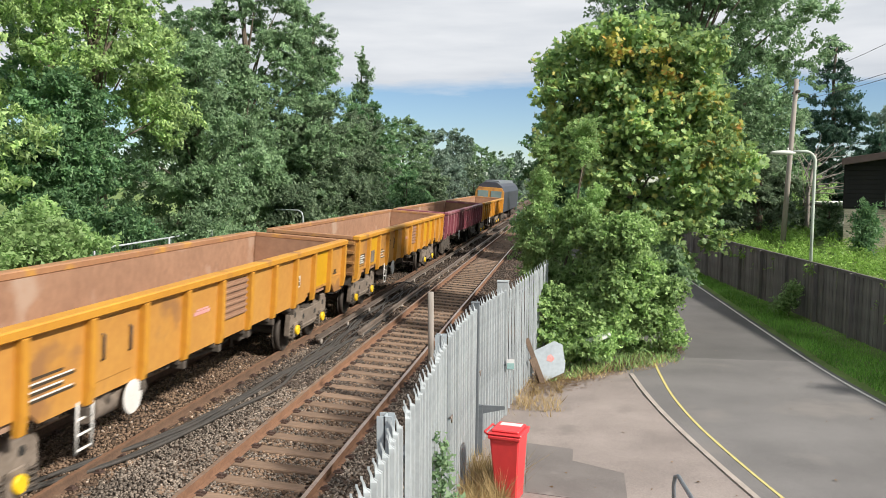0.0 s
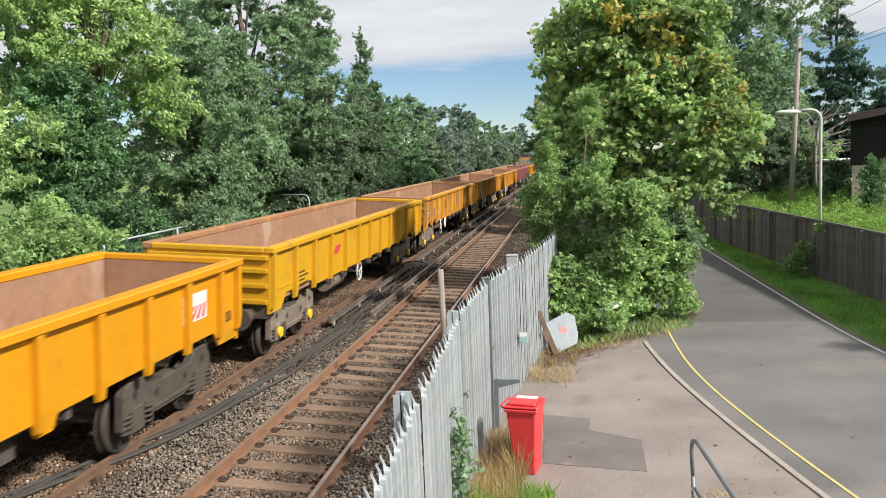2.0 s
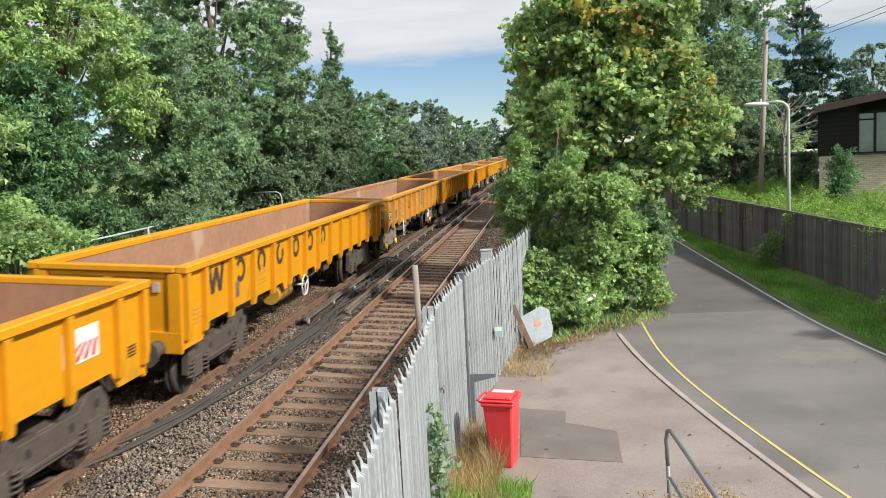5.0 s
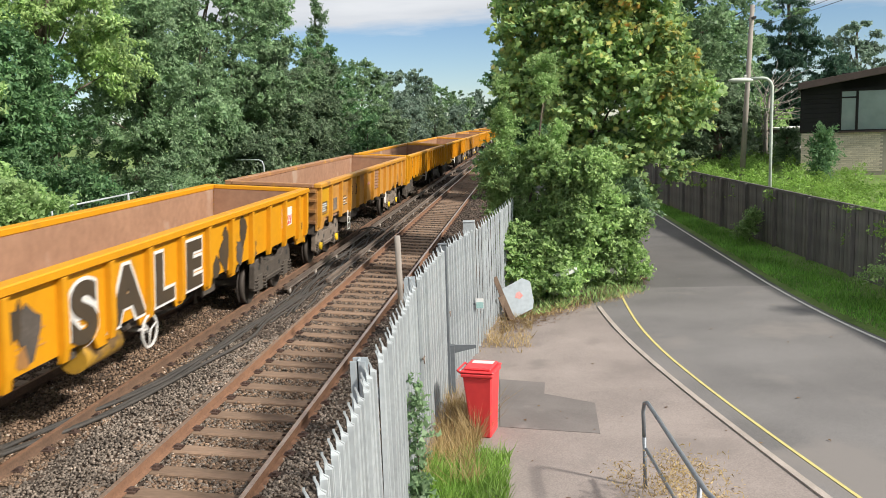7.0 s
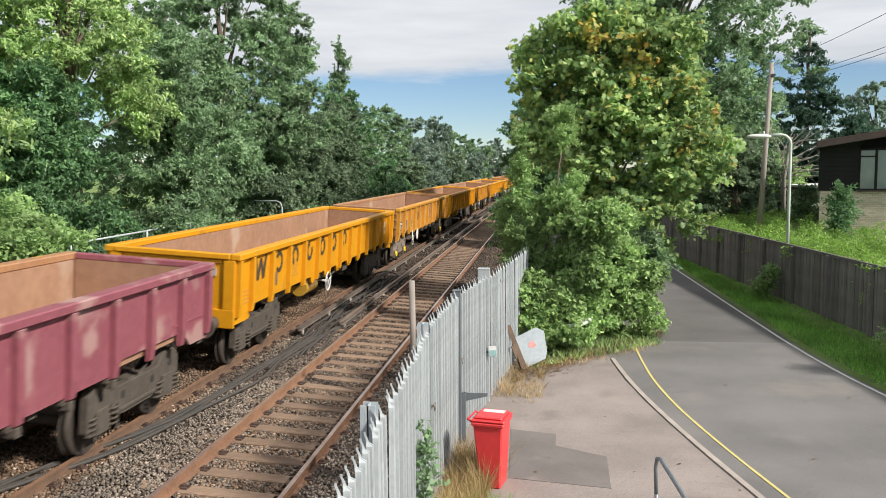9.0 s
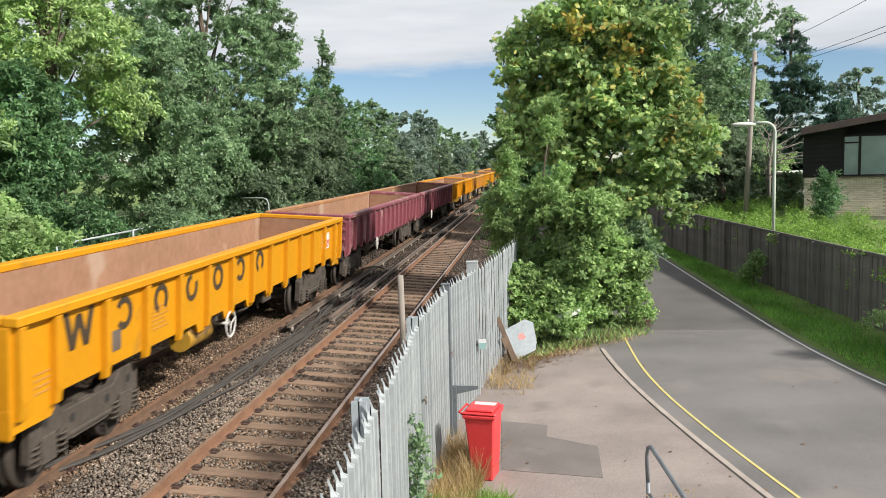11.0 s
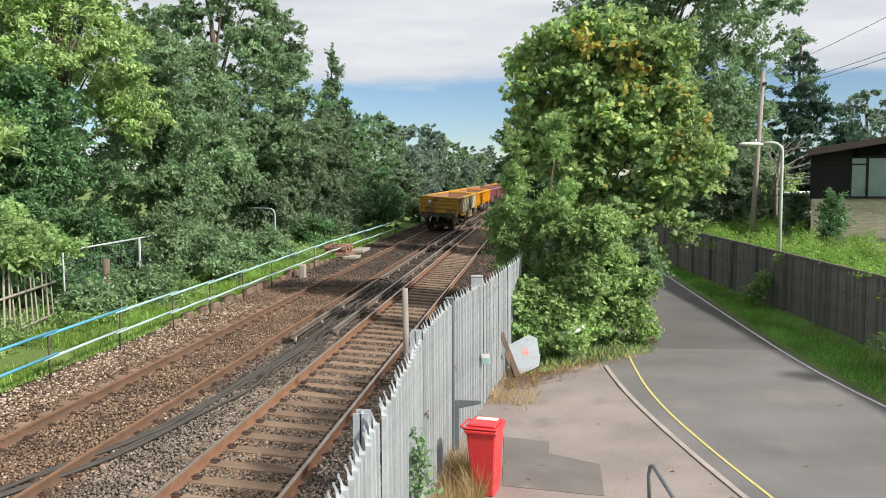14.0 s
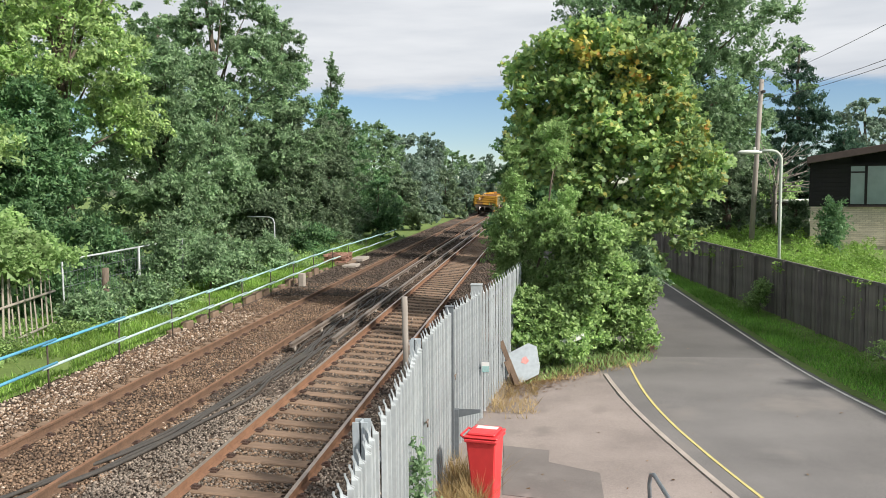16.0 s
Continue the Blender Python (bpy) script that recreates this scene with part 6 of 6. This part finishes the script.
tree("bush", "feathery young ash saplings at the track side", 2.9, 21.5, TARMAC,
     [(-0.2, 0, 2.3, 0.6, 0.6, 1.3), (-0.2, 0, 4.2, 0.3, 0.35, 1.0), (0.9, 0, 2.8, 0.5, 0.5, 1.4), (0.9, 0, 4.9, 0.25, 0.3, 0.9), (0.3, -0.5, 1.3, 0.6, 0.5, 0.9), (-0.6, 0.6, 2.6, 0.3, 0.4, 0.9)],
     21000, 0.075, "leaf_pale", 0.05, category="bush", slim=0.35, spread=0.13)
tree("bush", "dark leafy shrub hanging over the lane", 5.9, 25.2, TARMAC,
     [(0, 0, 1.6, 0.9, 1.2, 1.4), (0.3, 1.4, 2.2, 0.8, 1.2, 1.5), (-0.5, -1.2, 1.1, 0.8, 0.9, 1.1)], 16000, 0.085, "leaf_mid", 0.07, category="bush", slim=0.7, spread=0.15)
for x, y, h0, h1, rad, n, mat, lab, cnt, sz, seed in (
    (15.5, 56, 2, 9.5, 4.2, 12, "leaf_mid", "broadleaf tree by the telegraph pole", 16000, 0.2, 32),
    (13.2, 44, 1, 5.5, 2.2, 10, "leaf_grey", "ivy-covered shrub behind the pole", 14000, 0.14, 33),
    (2.5, 44, 0.9, 6.9, 1.7, 12, "leaf_dark", "dark tree beside the railway beyond the maple", 22000, 0.16, 34),
    (4.2, 66, 1, 6.5, 3.0, 12, "leaf_dark", "dark bushes along the far railway side", 14000, 0.2, 35),
    (6.4, 58, 1, 8.5, 2.8, 12, "leaf_dark", "dark tree in the row beside the railway", 9000, 0.2, 41),
    (7.2, 78, 1, 9.0, 3.2, 12, "leaf_dark", "dark tree in the row beside the railway", 8000, 0.24, 42),
    (8.4, 100, 1, 9.5, 3.6, 12, "leaf_hazed", "tree in the row beside the railway", 7000, 0.28, 43),
    (32.5, 78, 3, 10.5, 3.6, 12, "leaf_hazed", "pale feathery tree behind the house roof", 7000, 0.26, 36),
    (16.3, 43.6, 0.6, 2.6, 0.85, 8, "leaf_mid", "leafy shrub hiding the side of the garage", 5000, 0.1, 38),
    (17.0, 50, 0.5, 4.0, 2.0, 8, "leaf_bush", "bright bush beside the garage", 9000, 0.12, 37),
):
    tree("tree", lab, x, y, 0.3, crown_blobs(n, h0, h1, rad, seed), cnt, sz, mat, r=0.22)
tree("tree", "very large round-headed broadleaf tree behind the maple", 10.5, 50, 0.15,
     [(0, 0, 9.5, 4.6, 4.6, 5.2)] + [(math.cos(k * 2.4) * q, math.sin(k * 2.4) * q, 9.3 + 6.6 * math.sin(e_), 2.5, 2.5, 1.9) for k in range(34) for e_ in (-0.95 + k * 0.073,) for q in (5.0 * math.cos(e_),)],
     84000, 0.165, "leaf_mid", 0.4, inner=0.15, spread=0.26)
con = [(0, 0, 2 + k * 0.88, 3.6 * (1 - k / 13) + 0.3, 3.6 * (1 - k / 13) + 0.3, 0.8) for k in range(13)]
tree("conifer_tree", "dark green conifer behind the house", 21.7, 62, 0.5, con, 26000, 0.2, "leaf_conifer", 0.25, slim=0.3, droop=0.7)
con2 = [(0, 0, 2 + k * 0.52, 2.5 * (1 - k / 10) + 0.25, 2.5 * (1 - k / 10) + 0.25, 0.6) for k in range(10)]
tree("conifer_tree", "smaller dark conifer behind the house", 24.2, 60, 0.5, con2, 18000, 0.2, "leaf_conifer", 0.22, slim=0.3, droop=0.7)
tree("bush", "young leafy tree in front of the brick wall", 14.5, 33.5, 1.1, [(0, 0, 0.6, 0.34, 0.34, 0.55), (0.1, 0, 1.25, 0.28, 0.28, 0.55), (0.1, 0, 1.8, 0.13, 0.15, 0.38)], 3600, 0.085, "leaf_dark", 0.04, category="bush")
tree("bush", "ivy heap spilling over the old palisade", -9.0, 17.6, 0.1, [(-0.3, 0, 2.3, 0.9, 1.4, 0.5), (0.2, -1.8, 2.3, 0.8, 1.3, 0.45), (-0.7, 1.8, 2.3, 0.9, 1.2, 0.6), (0.5, -3.6, 2.2, 0.8, 1.2, 0.45)], 15000, 0.085, "leaf_pale", 0.06, category="bush", slim=0.8)
tree("bush", "glossy ivy clump on an old fence post", -8.6, 29.3, 0.1, [(0, 0, 1.1, 0.7, 0.8, 0.8), (0.2, 0.6, 0.8, 0.6, 0.6, 0.6)], 7000, 0.075, "leaf_mid", 0.06, category="bush", slim=0.85)
tree("bush", "ivy column on a dead post", -9.3, 27.2, 0.1, [(0, 0, 0.9, 0.3, 0.35, 0.9), (0, 0, 1.9, 0.25, 0.25, 0.5)], 3500, 0.07, "leaf_mid", 0.06, category="bush", slim=0.85)
tree("bush", "climbing ivy on the palisade fence", 1.97, 8.6, TARMAC, [(0, 0, 0.25, 0.08, 0.16, 0.35), (0.02, 0.1, 0.95, 0.04, 0.05, 0.6)], 620, 0.046, "leaf_mid", 0.012, category="ivy", slim=0.85, spread=0.08, clump=12)


tree("bush", "small pale sapling growing against the wooden fence", 10.35, 27.6, TARMAC + 0.1, [(0, 0, 0.45, 0.3, 0.35, 0.4), (0.1, -0.2, 0.85, 0.2, 0.25, 0.3)], 1500, 0.06, "leaf_pale", 0.02, category="bush", clump=14, spread=0.1)
tree("bush", "thin arching shrub beside the wooden fence", 10.9, 17.6, TARMAC + 0.05, [(0, 0, 1.2, 0.5, 0.5, 0.25), (-0.2, 0.2, 0.8, 0.45, 0.5, 0.2), (0.1, -0.1, 1.6, 0.4, 0.4, 0.2)], 1200, 0.05, "leaf_pale", 0.015, category="bush", clump=8, spread=0.1)
tree("bush", "dry brown weeds round the handrail foot", 4.75, 8.9, TARMAC, [(0, 0, 0.25, 0.45, 0.5, 0.25), (0.3, -0.6, 0.3, 0.4, 0.5, 0.3)], 1500, 0.035, "leaf_straw", 0.01, category="weeds", clump=10, spread=0.12, slim=0.3)
bare = thing("bare_tree", "leafless grey dead branches beside the pole", "tree")
bm = bmesh.new()
r = random.Random(77)
for k in range(26):
    p0 = Vector((15.6 + r.uniform(-0.3, 0.3), 45, 2.5 + r.uniform(0, 2.5)))
    d = Vector((r.uniform(-0.3, 1.2), r.uniform(-0.3, 0.3), r.uniform(0.1, 1.0))).normalized()
    pts = [p0]
    for j in range(5):
        d = (d + Vector((r.uniform(-0.35, 0.35), r.uniform(-0.2, 0.2), r.uniform(-0.35, 0.3)))).normalized()
        pts.append(pts[-1] + d * r.uniform(0.3, 0.65))
    bm_tube(bm, pts, 0.035, 5, False, 0.006)
    part("branch", bm, M["pole_wood"], bare)
    bm = bmesh.new()
bm_tube(bm, [(15.6, 45, 0.5), (15.6, 45, 3.5), (15.9, 45, 5.5)], 0.14, 8, True, 0.05)
part("trunk", bm, M["pole_wood"], bare)

def meadow(name, label, category, xs, ys, n, h, mat, keep=None, lean=0.35, wide=0.012, ground_at=None):
    """Upright blades or weeds over a stretch of ground."""
    x, y = RNG.uniform(*xs, n), RNG.uniform(*ys, n)
    if keep:
        ok = np.array([keep(a_, b_) for a_, b_ in zip(x, y)])
        x, y = x[ok], y[ok]
    z = np.array([ground_at(a_, b_) for a_, b_ in zip(x, y)])
    k = len(x)
    patchy = np.array([0.55 + 0.9 * abs(noise.noise(Vector((a_ * 0.9, b_ * 0.9, 4)))) for a_, b_ in zip(x, y)])
    hh = h * RNG.uniform(0.5, 1.2, k) * patchy
    a_ = np.stack([RNG.normal(0, lean, k), RNG.normal(0, lean, k), np.ones(k)], 1) * hh[:, None] / 2
    t_ = RNG.uniform(0, math.tau, k)
    b_ = np.stack([np.cos(t_), np.sin(t_), np.zeros(k)], 1) * (wide * RNG.uniform(0.7, 1.5, k))[:, None]
    me = leaf_mesh(name, np.stack([x, y, z], 1) + a_ * 0.95, a_, b_, M[mat])
    return tagged(new(name, me), label, category, "", "stuff")


meadow("grass", "short green verge grass by the wooden fence", "grass", (8.4, 13), (12, 50), 80000, 0.16, "leaf_lush", lambda x, y: poly_at(WHITE, y) + 0.2 < x < poly_at(FENCE_R, y) - 0.02, ground_at=lambda x, y: TARMAC + 0.08)
r = random.Random(21)
heap = []
for i in range(150):
    y = 13 + 35 * r.random()
    x = poly_at(FENCE_R, y) + 0.35 + 5.0 * r.random() ** 1.4
    q = r.uniform(0.25, 0.6)
    heap.append((x, y, 1.0 + 0.05 * (x - poly_at(FENCE_R, y)) + q * 0.45, q, q, q * r.uniform(0.6, 1.0)))
tagged(new("weeds", leaves("weeds", heap, 40000, 0.06, M["leaf_grass"], clump=20, spread=0.14, slim=0.45)), "tall green weeds and nettles behind the wooden fence", "weeds", "", "stuff")
heap = []
for i in range(90):
    y = 14 + 34 * r.random()
    x = -7.6 - 4.5 * r.random()
    q = r.uniform(0.2, 0.5)
    heap.append((x, y, lie(x, y) + q * 0.4, q, q, q * r.uniform(0.6, 1.0)))
tagged(new("weeds", leaves("weeds", heap, 22000, 0.065, M["leaf_bush"], clump=20, spread=0.14, slim=0.5)), "brambles and nettles behind the pipe railing", "weeds", "", "stuff")
meadow("grass", "long green grass along the pipe railing", "grass", (-11, -6.75), (11, 60), 60000, 0.3, "leaf_grass", lambda x, y: noise.noise(Vector((x * 0.7, y * 0.5, 8))) > -0.25, 0.4, 0.014, lambda x, y: lie(x, y))
meadow("weeds", "dry straw-coloured grass by the bin and gate", "weeds", (1.95, 2.6), (9.4, 12.4), 3000, 0.6, "leaf_straw", lambda x, y: noise.noise(Vector((x * 2.5, y * 2.0, 2))) > -0.15, 0.45, 0.005, lambda x, y: TARMAC)
meadow("weeds", "dry weeds at the foot of the palisade", "weeds", (2.3, 3.3), (15.2, 18.3), 1100, 0.3, "leaf_straw", lambda x, y: noise.noise(Vector((x * 2.5, y * 2.5, 6))) > -0.1, 0.6, 0.006, lambda x, y: TARMAC)
meadow("grass", "green grass tuft below the fence", "grass", (1.9, 2.95), (7.6, 10.4), 5200, 0.26, "leaf_grass", None, 0.5, 0.008, lambda x, y: TARMAC)
meadow("weeds", "green weeds under the bushes at the yard edge", "weeds", (3.0, 6.2), (17.8, 23), 3600, 0.2, "leaf_bush", lambda x, y: y > 17.2 + 0.9 * (x - 2.6) + 0.25, 0.6, 0.016, lambda x, y: TARMAC)

meadow("weeds", "dry straw among the weeds at the edge of the yard", "weeds", (2.9, 6.0), (17.4, 22), 2400, 0.22, "leaf_straw", lambda x, y: 17.1 + 0.9 * (x - 2.6) < y < 18.0 + 0.9 * (x - 2.6), 0.7, 0.006, lambda x, y: TARMAC)

# fallen leaves
n = 4600
x = RNG.uniform(2.6, 6.4, n)
y = 17.1 + (x - 2.6) * 1.45 + RNG.normal(0.0, 0.5, n)
a_ = unit(n) * 0.035
a_[:, 2] *= 0.2
b_ = np.cross(a_, np.array((0, 0, 1.0)))
tagged(new("fallen_leaves", leaf_mesh("fallen_leaves", np.stack([x, y, np.full(n, TARMAC + 0.02)], 1), a_, b_ * 0.6, M["leaf_fallen"])), "brown fallen leaves along the yard edge", "leaves", "", "stuff")


# litter on the yard and road
n = 150
x, y = RNG.uniform(2.8, 9.0, n), RNG.uniform(8.5, 30, n)
a_ = unit(n) * RNG.uniform(0.012, 0.04, (n, 1))
a_[:, 2] *= 0.25
b_ = np.cross(a_, np.array((0, 0, 1.0)))
tagged(new("leaf_litter", leaf_mesh("leaf_litter", np.stack([x, y, np.full(n, TARMAC + 0.012)], 1), a_, b_ * 0.8, M["leaf_fallen"])), "scattered dry leaves and bits on the asphalt", "leaves", "", "stuff")

def stones(name, label, xs, ys, n, size, mat, keep=None):
    """Loose angular stones, each a squashed octahedron."""
    x, y = RNG.uniform(*xs, n), ys[0] + (ys[1] - ys[0]) * RNG.random(n) ** 1.5
    if keep is not None:
        ok = keep(x, y)
        x, y = x[ok], y[ok]
    on = (np.abs((y - 0.865 + 0.3275) % 0.655 - 0.3275) < 0.15) & (x > -1.45) & (x < -0.06) & (RNG.random(len(x)) < 0.93)
    x, y = x[~on], y[~on]
    n = len(x)
    x = x + CURVE * y * y
    z = np.interp(x - CURVE * y * y, PX, PZ)
    base = np.array([(1, 0, 0), (-1, 0, 0), (0, 1, 0), (0, -1, 0), (0, 0, 1), (0, 0, -1)], float)
    s = size * RNG.uniform(0.55, 1.25, (n, 1, 1)) * RNG.uniform(0.6, 1.2, (n, 6, 1))
    q = RNG.normal(size=(n, 3, 3))
    q, _ = np.linalg.qr(q)
    v = np.einsum("kj,nji->nki", base, q) * s * np.array((1, 1, 0.8)) + np.stack([x, y, z + size * 0.25], 1)[:, None]
    tri = np.array([(0, 2, 4), (2, 1, 4), (1, 3, 4), (3, 0, 4), (2, 0, 5), (1, 2, 5), (3, 1, 5), (0, 3, 5)], np.int32)
    f_ = (tri[None] + (np.arange(n, dtype=np.int32) * 6)[:, None, None]).reshape(-1)
    me = bpy.data.meshes.new(name)
    me.vertices.add(n * 6)
    me.vertices.foreach_set("co", v.reshape(-1))
    me.loops.add(len(f_))
    me.loops.foreach_set("vertex_index", f_)
    me.polygons.add(n * 8)
    me.polygons.foreach_set("loop_start", np.arange(0, n * 24, 3, dtype=np.int32))
    me.update(calc_edges=True)
    me.materials.append(M[mat])
    return tagged(new(name, me), label, "ballast", "", "stuff")


stones("ballast_stones", "grey and brown angular ballast stones", (-3.1, 1.6), (6.5, 20), 34000, 0.031, "stone_grey")
# stone colour darkened here for oil and for the shade of trackside trees
stones("ballast_stones", "ballast stones between the tracks, coloured dark for oil and tree shade", (-3.2, 1.2), (15.5, 62), 18000, 0.047, "stone_dark")
stones("ballast_stones", "rust-stained ballast stones round the far track", (-6.6, -3.0), (9, 34), 34000, 0.032, "stone_brown")
stones("ballast_stones", "rust-brown ballast stones farther along the line", (-6.6, -2.9), (30, 80), 9000, 0.06, "stone_dark")
stones("ballast_stones", "rust-stained ballast stones between the near rails", (-1.4, -0.1), (6.5, 30), 9000, 0.038, "stone_brown")
stones("ballast_stones", "pale fresh chippings among the ballast", (-6.7, 1.5), (7, 30), 2600, 0.032, "stone_pale")
stones("ballast_stones", "pale chippings spilt along the edge of the grass", (-7.0, -5.6), (11, 26), 1800, 0.04, "stone_pale")
stones("gravel", "loose grey gravel at the foot of the gate", (2.25, 3.1), (9.5, 17.8), 1800, 0.016, "stone_grey")

motions()
